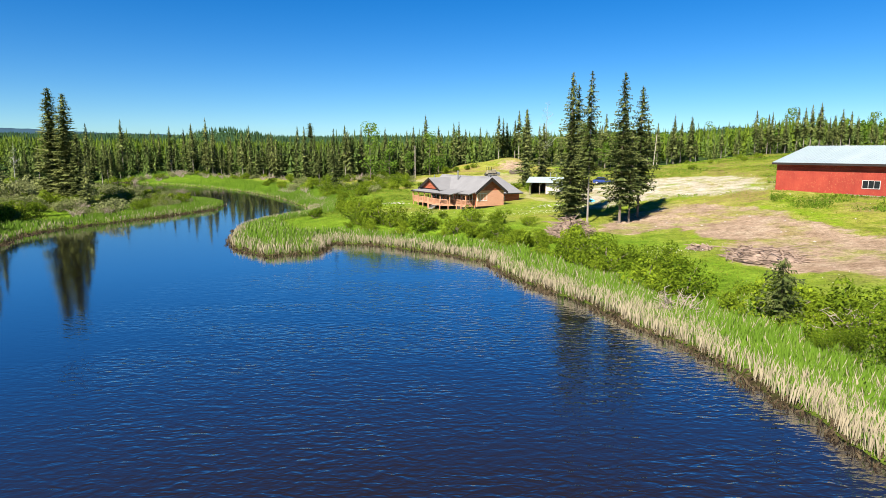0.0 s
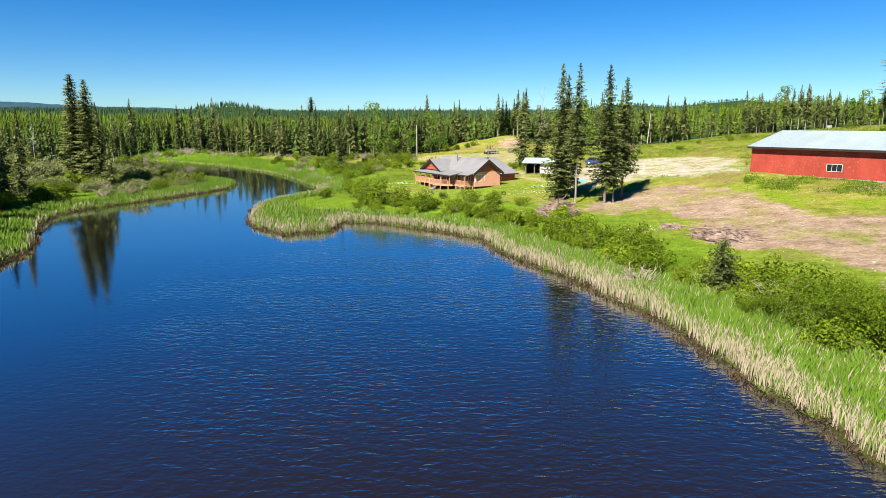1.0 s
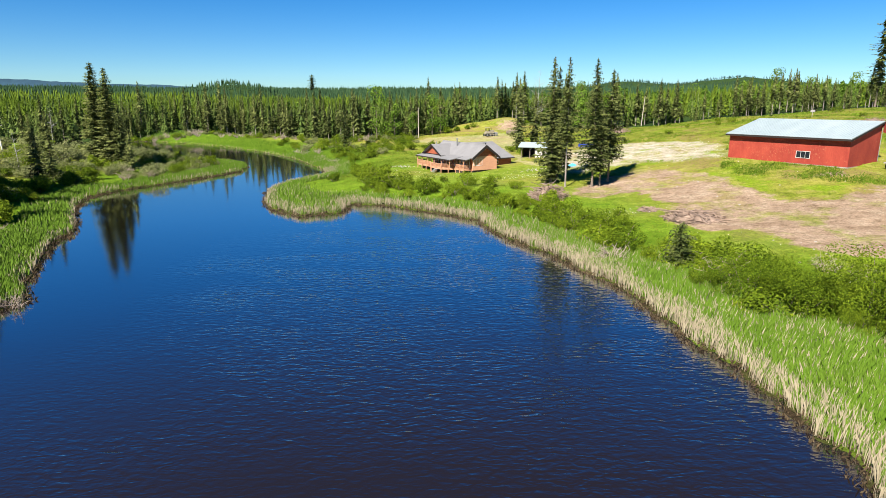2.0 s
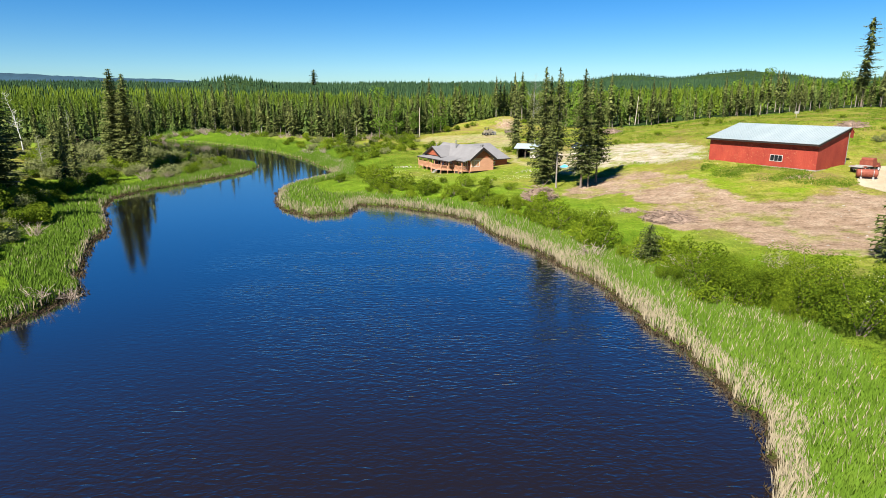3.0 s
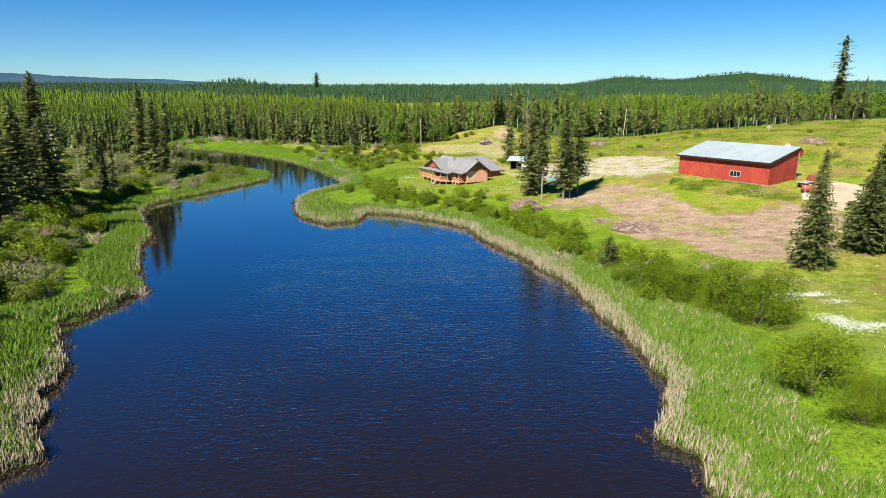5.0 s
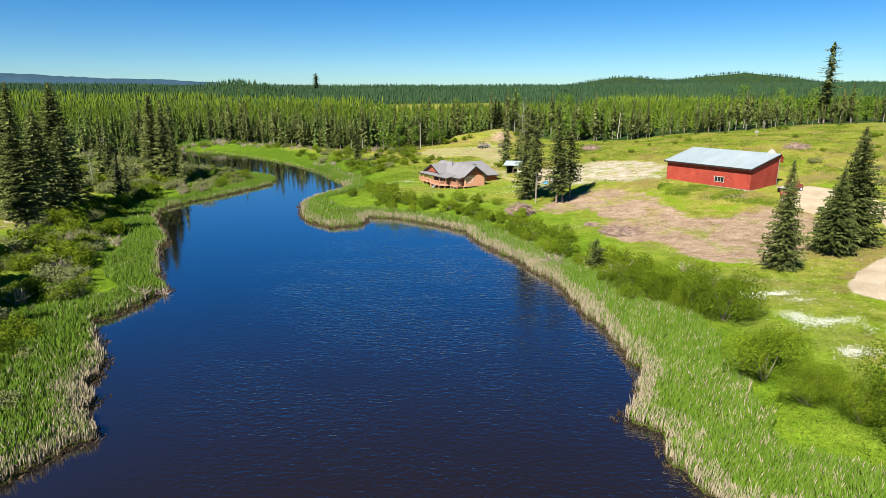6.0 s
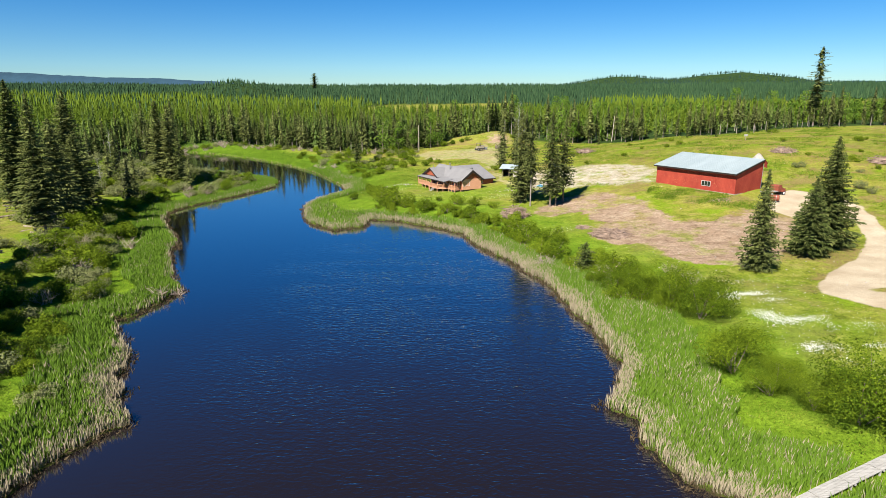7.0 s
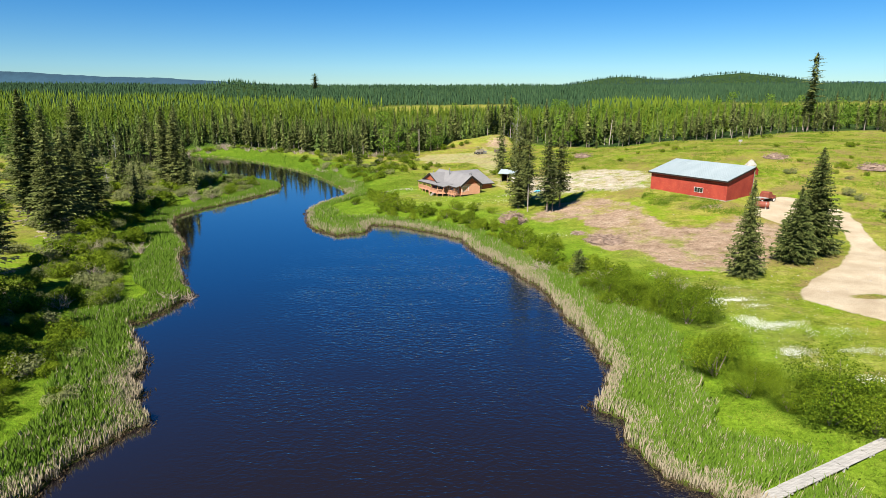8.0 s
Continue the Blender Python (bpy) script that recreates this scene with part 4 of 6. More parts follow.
# ---- bushes ----
def bushes():
    rng = random.Random(21)
    big = [bush(30 + i, 5.0 + 0.4 * i, 4.2 + 0.3 * i, count=9500, leaf=0.070, lumps=17) for i in range(3)]
    side = [bush(90 + i, 5.0 + 0.5 * i, 3.0 + 0.25 * i, count=2300, leaf=0.13, lumps=12, label="tangled green bush in the shade of old spruces", group="bank bushes", name="tangled_bush") for i in range(3)]
    mid = [bush(70 + i, 5.0 + 0.5 * i, 3.1 + 0.25 * i, count=1100, leaf=0.20) for i in range(3)]
    low = [bush(40 + i, 2.6 + 0.3 * i, 1.8 + 0.15 * i, count=1300, leaf=0.10, label="low green shrub in the bank's grass", group="low shrubs", name="low_shrub") for i in range(4)]
    dry = [bush(50 + i, 3.4 + 0.4 * i, 2.0 + 0.2 * i, M_BRUSH, 900, 0.12, "grey-green marsh brush with bare twigs", "marsh brush", "marsh_brush", 8) for i in range(3)]
    first = set()

    def place(kind, x, y, s=1.0):
        b = kind[rng.randrange(len(kind))]
        m = stand(x, y, rng.uniform(0, 6.28), s, 0.1)
        if b not in first:
            first.add(b)
            b.matrix_world = m
            return
        copy_thing(b, m)

    # thicket along the house-side bank
    for x, y, s in ((26.0, 29.8, .9), (28.9, 27.2, 1.15), (23.8, 33.6, .72), (30.4, 22.0, 1.0), (27.4, 35.0, .6), (31.0, 31.0, .9), (33.0, 27.8, .6), (27.2, 24.6, .7), (22.3, 37.0, .5),
                    (28.2, 8.8, 1.0), (29.2, 3.8, .9), (31.2, .8, .95), (33.4, -1.4, .9), (36.0, -3.2, .95), (31.2, 6.4, .7), (34.6, 2.0, .6), (40.2, -6.4, .9), (43.4, -9, 1.0)):
        place(big, x, y, s * (1.28 if y < 12 else 1.1))
    for x, y, s in ((20.0, 46.0, 1.1), (17.6, 53.5, .9), (15.0, 61.0, 1.0), (23.5, 47.5, .8), (13.0, 68.5, 1.0), (9.2, 79.5, 1.2), (11.5, 75.5, 1.0), (7.0, 85.0, 1.3), (2.2, 88.0, 1.2), (-3.0, 91.0, 1.3),
                    (8.6, 92.8, 1.5), (4.5, 94.5, 1.0), (-8.0, 96.0, 1.5), (-10.5, 93.2, 1.1), (-13.5, 101, 1.4), (-11.0, 104.5, 1.6), (-15.0, 108, 1.2), (-17, 115, 1.3), (0.5, 98.0, .9), (12.5, 90.0, .9), (-20.0, 104, 1.0), (18.5, 66, .8), (16.0, 73, .9), (-5.5, 87.5, 1.0)):
        place(low, x, y, s)
    n = 0
    while n < 84:
        x, y = rng.uniform(-14, 34), rng.uniform(30, 104)
        d = float(shore(np.array([x]), np.array([y]))[0])
        if 5.2 < d < 12.5:
            place(low, x, y, rng.uniform(0.6, 1.3))
            n += 1
    # behind and beside the house
    for x, y, s in ((-12, 162, 1.0), (-8, 166, .9), (-4, 163, .8), (-16, 158, .9), (-20, 163, .9), (0, 168, .7), (-24, 155, .8), (-19, 170, 1.0), (19.8, 139, .8), (17.5, 143, .8), (-3, 172, .8), (-26, 165, .9), (6, 226, 1.0), (10, 229, .9), (3, 222, 1.1), (13, 231, .8), (33, 229, .9)):
        place(mid, x, y, s * 0.9)
    n = 0
    while n < 52:
        x, y = rng.uniform(-60, -6), rng.uniform(138, 208)
        d = float(shore(np.array([x]), np.array([y]))[0])
        if d > 7 and x < 0.35 * (y - 190) - 4:
            place(mid if rng.random() < 0.45 else (dry if rng.random() < 0.5 else low), x, y, rng.uniform(0.6, 1.1))
            n += 1
    # far bank and forest foot
    for _ in range(46):
        x = rng.uniform(-130, -12)
        y = float(forest_line(x)) - rng.uniform(1, 9)
        place(mid if rng.random() < 0.4 else dry, x, y, rng.uniform(0.6, 1.1))
    for _ in range(26):
        x = rng.uniform(-50, -20)
        y = 150 + (-20 - x) * 1.2 + rng.uniform(6, 34)
        place(dry if rng.random() < 0.6 else low, x, y, rng.uniform(0.7, 1.1))
    # brush on the other bank
    n = 0
    while n < 150:
        x, y = rng.uniform(-120, -40), rng.uniform(5, 158)
        d = float(shore(np.array([x]), np.array([y]))[0])
        if 6.4 < d < 46 and not (-80 < x < -70 and 54 < y < 68):
            place(dry if rng.random() < 0.55 else ((side if y < 34 else mid) if rng.random() < 0.45 else low), x, y, rng.uniform(0.75, 1.3))
            n += 1
    n = 0
    while n < 150:
        x, y = rng.uniform(-112, -50), rng.uniform(84, 168)
        d = float(shore(np.array([x]), np.array([y]))[0])
        if 4.8 < d < 42:
            place(dry if rng.random() < 0.7 else low, x, y, rng.uniform(0.85, 1.45))
            n += 1
    for _ in range(36):
        place(dry if rng.random() < 0.8 else low, rng.uniform(-165, -84), rng.uniform(112, 185), rng.uniform(1.3, 2.2))
    for x, y, s in ((-50, 26, .8), (-48, 30, .9), (-52, 21, .9), (-46, 14, .7), (-44, 8, .7), (-50, 10, 1), (-38.5, 9, .6), (-40, 5, .75), (-39.5, 13, .6), (-42, 9, .9), (-41, 1, .7), (-43, 4, .8), (-45, 0, 1), (-41, 18, .7), (-38, -2, .6), (-42, -6, .9), (-55, 33, 1), (-53, 39, .9), (-58, 28, 1), (-60, 18, 1.1), (-47, 19, .6), (-44, 13, .9), (-47, 4, 1.1), (-49, -3, 1.2), (-45, -9, 1.0), (-48, -14, 1.1), (-41, -12, .8), (-52, 3, 1.2), (-53, 13, 1.2)):
        place(side, x, y, s)
    # rank brush between the old spruces and the reeds
    n = 0
    while n < 44:
        x, y = rng.uniform(-72, -40), rng.uniform(34, 100)
        d = float(shore(np.array([x]), np.array([y]))[0])
        if 8.0 < d < 20 and not (-72 < x < -62 and 54 < y < 66):
            place((side, dry, mid, dry)[n % 4], x, y, rng.uniform(0.8, 1.35))
            n += 1
    n = 0
    while n < 46:
        x, y = rng.uniform(-62, -33), rng.uniform(-4, 58)
        d = float(shore(np.array([x]), np.array([y]))[0])
        if 5.8 < d < 14:
            place((side, dry, low, dry)[n % 4], x, y, rng.uniform(0.6, 1.05))
            n += 1
    # field shrubs on the slope
    for _ in range(22):
        x, y = rng.uniform(40, 130), rng.uniform(112, 176)
        place(low, x, y, rng.uniform(0.5, 0.9))
    for _ in range(34):
        place(dry if rng.random() < 0.4 else low, rng.uniform(84, 128), rng.uniform(52, 118), rng.uniform(0.4, 0.95))
    for b in big + side + mid + low + dry:
        if b not in first:
            place([b], rng.uniform(-120, -60), 242)


bushes()


# ---- reeds and grass ----
def blades(name, pts, hs, width, mat, label, category, seed, bend=0.35):
    rng = np.random.default_rng(seed)
    n = len(pts)
    z = heights(pts)
    z = np.maximum(z, -0.1)
    a, w = rng.uniform(0, 6.283, n), width * rng.uniform(0.7, 1.3, n)
    la, lb = 2.6 * wobble(pts[:, 0], pts[:, 1], 2.5, 4.0) + rng.normal(0, 1.5, n), hs * bend * rng.uniform(0.1, 1.0, n)
    cx, cy = np.cos(a) * w / 2, np.sin(a) * w / 2
    bx, by = np.cos(la) * lb, np.sin(la) * lb
    x, y = pts[:, 0], pts[:, 1]
    V = np.stack([np.stack([x - cx, y - cy, z], 1), np.stack([x + cx, y + cy, z], 1),
                  np.stack([x + 0.25 * bx + cx * .6, y + 0.25 * by + cy * .6, z + .62 * hs], 1),
                  np.stack([x + bx, y + by, z + hs * rng.uniform(.9, 1.05, n)], 1)], 1).reshape(-1, 3)
    k = np.arange(n) * 4
    T = np.concatenate([np.stack([k, k + 1, k + 2], 1), np.stack([k, k + 2, k + 3], 1)])
    return tagged(link_mesh(name, V, T, mat), label, category, kind="stuff")


def off_path(p):
    """Clear of the boardwalk and the house's lawn."""
    a, b = np.array((22.6, -10.6)), np.array((37.6, -3.9))
    t = np.clip(((p - a) @ (b - a)) / ((b - a) @ (b - a)), 0, 1)
    q = a + t[:, None] * (b - a)
    return np.hypot(p[:, 0] - q[:, 0], p[:, 1] - q[:, 1]) > 0.95


def scatter(n, x0, x1, y0, y1, rng):
    return np.stack([rng.uniform(x0, x1, n), rng.uniform(y0, y1, n)], 1)


def reeds():
    rng = np.random.default_rng(7)
    p = np.concatenate([scatter(250000, -60, 45, -78, -22, rng), scatter(1150000, -60, 40, -22, 62, rng), scatter(480000, -75, 25, 62, 175, rng)])
    d = shore(p[:, 0], p[:, 1])
    right = p[:, 0] > -34 + 0 * p[:, 1]
    band = np.where(right, np.where(p[:, 1] < 48, 8.5, 5.6), np.where(p[:, 1] > 78, 5.0, 6.6)) + 2.0 * wobble(p[:, 0], p[:, 1], 7, 1.0)
    tip = polygon_distance([(-31, 92), (-14, 88), (-12, 79), (-20, 74), (-28, 81)], p[:, 0], p[:, 1]) < 1
    green = off_path(p) & (d > 0.4) & ((d < band) | (tip & (d < 12)))
    g = p[green]
    dens = rng.uniform(0, 1, len(g)) < np.where(g[:, 1] < 70, 0.95, 0.8)
    g = g[dens]
    dg = d[green][dens]
    hs = rng.uniform(0.5, 1.15, len(g)) * (0.75 + 0.35 * smooth(0, 3, dg)) * (1 + 0.15 * wobble(g[:, 0], g[:, 1], 3, 2.0))
    blades("reed_bed", g, hs, 0.033, M_REED, "dense bright green reeds along the water", "reeds", 1, 0.35)
    k = rng.uniform(0, 1, len(g)) < np.where(g[:, 0] > -34, 0.17, 0.04) * (1 + wobble(g[:, 0], g[:, 1], 5, 9.0))
    blades("dry_reed_stalks", g[k] + rng.normal(0, .1, (int(k.sum()), 2)), hs[k] * 1.02, 0.018, M_STRAW, "dry straw stalks mixed among green reeds", "reeds", 6, 0.25)
    q = np.concatenate([scatter(800000, -62, 40, -25, 62, rng), scatter(360000, -62, 20, 62, 135, rng)])
    dq = shore(q[:, 0], q[:, 1])
    side = q[:, 0] > -34
    edge = (dq > 0.05) & (dq < np.where(side, 1.9, 0.9) + 0.8 * wobble(q[:, 0], q[:, 1], 4, 6.0))
    thin = rng.uniform(0, 1, len(q)) < np.where(side, np.where((q[:, 0] < -11) & (q[:, 1] > 70), 0.45, 0.9), 0.2) * np.clip(0.75 + 0.6 * wobble(q[:, 0], q[:, 1], 5, 2.5), 0.1, 1)
    q = q[edge & thin]
    blades("dead_reed_fringe", q, rng.uniform(0.7, 1.15, len(q)), 0.024, M_STRAW, "bleached straw-coloured dead reeds at the waterline", "reeds", 2, 0.24)
    # dark wet stems; their colour also paints the shade and reflection below the reeds
    m = np.concatenate([scatter(260000, -62, 40, -25, 62, rng), scatter(160000, -62, 20, 62, 135, rng)])
    dm = shore(m[:, 0], m[:, 1])
    m = m[(dm > -0.6 - 0.4 * wobble(m[:, 0], m[:, 1], 2, 3.0)) & (dm < 0.35)]
    blades("wet_stem_tangle", m, rng.uniform(0.15, 0.42, len(m)), 0.09, M_MUCK_AND_SHADE, "dark wet stems and muck, their colour also giving the bank edge's shade", "muck", 12, 1.2)
    # far marsh reeds
    f = scatter(60000, -125, -20, 120, 260, rng)
    df = shore(f[:, 0], f[:, 1])
    f = f[(df > 0.3) & (df < 16)]
    blades("far_reed_bed", f, rng.uniform(0.45, 0.95, len(f)), 0.10, M_REED, "bright green marsh reeds on the far banks", "reeds", 3)
    f = scatter(30000, -125, -20, 120, 260, rng)
    df = shore(f[:, 0], f[:, 1])
    f = f[(df > -0.3) & (df < 1.6)]
    blades("far_reed_fringe", f, rng.uniform(0.3, 0.7, len(f)), 0.10, M_STRAW, "pale dead reeds along the far waterline", "reeds", 4, 0.2)


def meadow_grass():
    rng = np.random.default_rng(9)
    p = scatter(220000, -80, 85, -15, 150, rng)
    d = shore(p[:, 0], p[:, 1])
    keep = (d > 4) & (polygon_distance(DIRT, p[:, 0], p[:, 1]) + 1.5 * wobble(p[:, 0], p[:, 1], 4, 7.0) > 0.5) & (polygon_distance(ROAD, p[:, 0], p[:, 1]) > 0.3)
    keep &= (polygon_distance(PALE, p[:, 0], p[:, 1]) > 0) & (polygon_distance(YARD, p[:, 0], p[:, 1]) > 0)
    keep &= off_path(p) & (rng.uniform(0, 1, len(p)) < 0.45 + 0.4 * wobble(p[:, 0], p[:, 1], 6, 1.0))
    keep &= ~((np.hypot(p[:, 0] - 5, p[:, 1] - 113) < 17) & (rng.uniform(0, 1, len(p)) < 0.93))
    p = p[keep]
    blades("meadow_grass", p, rng.uniform(0.08, 0.26, len(p)), 0.10, M_GRASS, "uneven tufts of green and yellowing meadow grass", "grass", 5, 0.8)


BARN_PLAN = [(50.3, 96.9), (60.7, 80.4), (67.9, 85), (57.5, 101.5)]


def slope_grass():
    rng = np.random.default_rng(19)
    p = scatter(84000, -20, 150, 40, 215, rng)
    p = p[((p[:, 1] > 100) | (p[:, 0] > 82)) & (polygon_distance(ROAD, p[:, 0], p[:, 1]) > 1)]
    keep = (shore(p[:, 0], p[:, 1]) > 5) & (np.hypot(p[:, 0] - 5, p[:, 1] - 113) > 17) & (polygon_distance(PALE, p[:, 0], p[:, 1]) > 0) & (polygon_distance(YARD, p[:, 0], p[:, 1]) > 0) & (polygon_distance(DIRT, p[:, 0], p[:, 1]) > 0.5)
    keep &= (p[:, 1] < forest_line(p[:, 0]) + 2) & (rng.uniform(0, 1, len(p)) < 0.5 + 0.5 * wobble(p[:, 0], p[:, 1], 5, 4.0))
    p = p[keep]
    blades("slope_grass", p, rng.uniform(0.08, 0.26, len(p)) * (1 + 0.6 * wobble(p[:, 0], p[:, 1], 4, 3.0)), 0.34, M_GRASS, "rough weedy grass on the cleared slope", "grass", 8, 0.9)
    w = scatter(42000, 38, 70, 66, 96, rng)
    d = polygon_distance([(44, 86), (49, 96), (61, 79), (64, 73), (58, 70), (50, 78)], w[:, 0], w[:, 1])
    w = w[(d < 0) & (polygon_distance(BARN_PLAN, w[:, 0], w[:, 1]) > 0.3)]
    w = w[rng.uniform(0, 1, len(w)) < 0.35 + 0.9 * wobble(w[:, 0], w[:, 1], 2.5, 2.0)]
    herb_sheet("weed_strip", w, 0.26, (0.06, 0.14), rng, "rank green weeds along the foot of the barn", "weeds")
    q = scatter(150000, -20, 150, 40, 212, rng)
    q = q[((q[:, 1] > 100) | (q[:, 0] > 82)) & (polygon_distance(ROAD, q[:, 0], q[:, 1]) > 1)]
    q = q[(shore(q[:, 0], q[:, 1]) > 6) & (polygon_distance(PALE, q[:, 0], q[:, 1]) > 0) & (polygon_distance(YARD, q[:, 0], q[:, 1]) > 0) & (q[:, 1] < forest_line(q[:, 0])) & (wobble(q[:, 0], q[:, 1], 6, 8.0) > 0.15) & (np.hypot(q[:, 0] - 5, q[:, 1] - 113) > 17) & (polygon_distance(BARN_PLAN, q[:, 0], q[:, 1]) > 0.4)]
    herb_sheet("slope_weeds", q, 0.22, (0.09, 0.19), rng, "leafy weed patches on the cleared slope", "weeds")


def bank_herbs():
    """Low leafy growth between the reeds and the field."""
    rng = np.random.default_rng(29)
    p = np.concatenate([scatter(230000, -20, 45, -15, 62, rng), scatter(130000, -40, 30, 62, 165, rng), scatter(110000, -85, -35, -5, 120, rng)])
    d = shore(p[:, 0], p[:, 1]) + 2.5 * wobble(p[:, 0], p[:, 1], 5, 6.0)
    keep = off_path(p) & (d > 4.0) & (d < 15) & (polygon_distance(DIRT, p[:, 0], p[:, 1]) > 0.5) & (rng.uniform(0, 1, len(p)) < 0.55 + 0.5 * wobble(p[:, 0], p[:, 1], 2.2, 3.0))
    keep &= np.hypot(p[:, 0] - 5, p[:, 1] - 113) > 15
    p = p[keep]
    keep = np.hypot(p[:, 0] - 15.8, p[:, 1] - 79.5) > 4.2
    p = p[keep]
    herb_sheet("bank_herbs", p, 0.45, (0.03, 0.08), rng, "low leafy herbs and seedlings on the bank", "herbs")


def herb_sheet(name, p, tall, size, rng, label, category):
    """Small leaves held at uneven heights above the ground."""
    n = len(p)
    z = heights(p) + rng.uniform(0.05, tall, n) * np.clip(0.8 + 0.6 * wobble(p[:, 0], p[:, 1], 1.6, 5.0), 0.2, 1.5)
    a, r, t = rng.uniform(0, 6.283, n), rng.uniform(*size, n), rng.normal(0, 0.6 * size[1], (n, 3))
    c, s = np.cos(a) * r, np.sin(a) * r
    x, y = p[:, 0], p[:, 1]
    V = np.stack([np.stack([x + c, y + s, z + t[:, 0]], 1), np.stack([x - 0.6 * s, y + 0.6 * c, z + t[:, 1]], 1), np.stack([x - c, y - s, z - t[:, 0]], 1), np.stack([x + 0.6 * s, y - 0.6 * c, z + t[:, 2]], 1)], 1).reshape(-1, 3)
    k = np.arange(n) * 4
    T = np.concatenate([np.stack([k, k + 1, k + 2], 1), np.stack([k, k + 2, k + 3], 1)])
    tagged(link_mesh(name, V, T, M_HERB), label, category, kind="stuff")


reeds()
meadow_grass()
bank_herbs()
slope_grass()


# ---- house ----
def slab(name, pts, thick, mat, parent, label=""):
    """A roof plane: its outline, given thickness downwards."""
    return part(name, prism(pts, (0, 0, -thick)), mat, parent, label)


def window(parent, x0, x1, z0, z1, y, axis_="y", panes=2, out=-1, frame_mat=None, kind="white-framed window"):
    """A framed window on a wall plane: frame, sill and each pane."""
    def b(u0, u1, v0, v1, d0, d1):
        lo, hi = sorted((y + out * d0, y + out * d1))
        return a_box(u0, u1, lo, hi, v0, v1) if axis_ == "y" else a_box(lo, hi, u0, u1, v0, v1)
    w, mat = 0.06, frame_mat or M_WHITE
    f = part("window", b(x0, x1, z0, z0 + w, -0.03, 0.06), mat, parent, kind)
    for args in ((x0, x1, z1 - w, z1), (x0, x0 + w, z0 + w, z1 - w), (x1 - w, x1, z0 + w, z1 - w)):
        part("window_frame", b(*args, -0.03, 0.06), mat, f)
    step = (x1 - x0 - 2 * w) / panes
    for i in range(panes):
        u = x0 + w + i * step
        part("pane", b(u + 0.02, u + step - 0.02, z0 + w, z1 - w, 0.0, 0.02), M_GLASS, f, "dark reflecting glass")
        if i:
            part("mullion", b(u - 0.02, u + 0.02, z0 + w, z1 - w, -0.02, 0.045), mat, f)
    return f


def house():
    h = thing("house", Matrix.Translation((6.3, 110.0, 2.45)) @ Matrix.Rotation(radians(30), 4, "Z"),
              "cedar-sided bungalow with grey shingle roof and railed deck", "house")
    W, E, R = 5.7, 2.95, 5.05          # gable width, eave and ridge heights
    body = part("wall", prism([(0, 0, 0.3), (W, 0, 0.3), (W, 0, E), (W / 2, 0, R - 0.12), (0, 0, E)], (0, 0.2, 0)), M_CEDAR_SUNLIT, h, "orange cedar gable wall, sunlight put into its lighter colour")
    part("wall", a_box(0, 0.2, 0.2, 16, 0.3, E), M_CEDAR, h, "red-brown cedar side wall under the porch")
    part("wall", a_box(W - 0.2, W, 0.2, 16, 0.3, E), M_CEDAR, h)
    part("wall", a_box(0.2, W - 0.2, 15.8, 16, 0.3, E), M_CEDAR, h)
    part("foundation", a_box(0.1, W - 0.1, 0.1, 15.9, -1.4, 0.3), M_DARK, h, "dark skirting under the house")
    # cladding boards of the gable end, each its own
    z = 0.34
    while z < R - 0.35:
        top = min(z + 0.19, R - 0.3)
        k = 0.0 if top < E else (top - E) / (R - E) * W / 2
        # top boards take darker cedar, imitating the shade below the gable overhang
        part("board", a_box(k + 0.02, W - k - 0.02, -0.03, -0.002, z, top), M_CEDAR_SUNLIT if top < E + 0.12 else M_CEDAR, body)
        z += 0.205
    # roof
    s = (R - E) / (W / 2)
    o, g = 0.5, 0.5         # eave and gable overhangs
    main = slab("roof", [(-o, -g, E - s * o + .18), (W / 2, -g, R + .18), (W / 2, 16.4, R + .18), (-o, 16.4, E - s * o + .18)], 0.16, M_SHINGLE, h)
    slab("roof", [(W / 2, -g, R + .18), (W + o, -g, E - s * o + .18), (W + o, 16.4, E - s * o + .18), (W / 2, 16.4, R + .18)], 0.16, M_SHINGLE, h)
    part("ridge_cap", prism([(W / 2 - .18, -g, R + .10), (W / 2, -g, R + .24), (W / 2 + .18, -g, R + .10)], (0, 16.4 + g, 0)), M_SHINGLE, main)
    for sx in (-1, 1):
        x0, x1 = W / 2, W / 2 + sx * (W / 2 + o)
        part("bargeboard", prism([(x0, -g - .06, R + .21), (x1, -g - .06, E - s * o + .21), (x1, -g - .06, E - s * o - .30), (x0, -g - .06, R - .42)], (0, 0.06, 0)), M_FASCIA, main, "dark brown bargeboard")
    # cross wing with its own small gable over the porch
    yc, hw, Rw, Ew = 12.3, 3.75, 4.75, 2.85
    sw = (Rw - Ew) / hw
    wing = part("gable", prism([(-2.0, yc - hw + .2, Ew), (-2.0, yc + hw - .2, Ew), (-2.0, yc, Rw - .1)], (0.15, 0, 0)), M_CEDAR, h, "small red cedar gable above the porch roof")
    for sy in (-1, 1):
        slab("roof", [(-2.5, yc, Rw + .12), (W / 2 + 1, yc, Rw + .12), (W / 2 + 1, yc + sy * (hw + .3), Ew - sw * .3 + .12), (-2.5, yc + sy * (hw + .3), Ew - sw * .3 + .12)], 0.14, M_SHINGLE, wing)
        part("bargeboard", prism([(-2.56, yc, Rw + .13), (-2.56, yc + sy * (hw + .3), Ew - sw * .3 + .13), (-2.56, yc + sy * (hw + .3), Ew - sw * .3 - .13), (-2.56, yc, Rw - .13)], (0.06, 0, 0)), M_FASCIA, wing, "dark brown bargeboard")
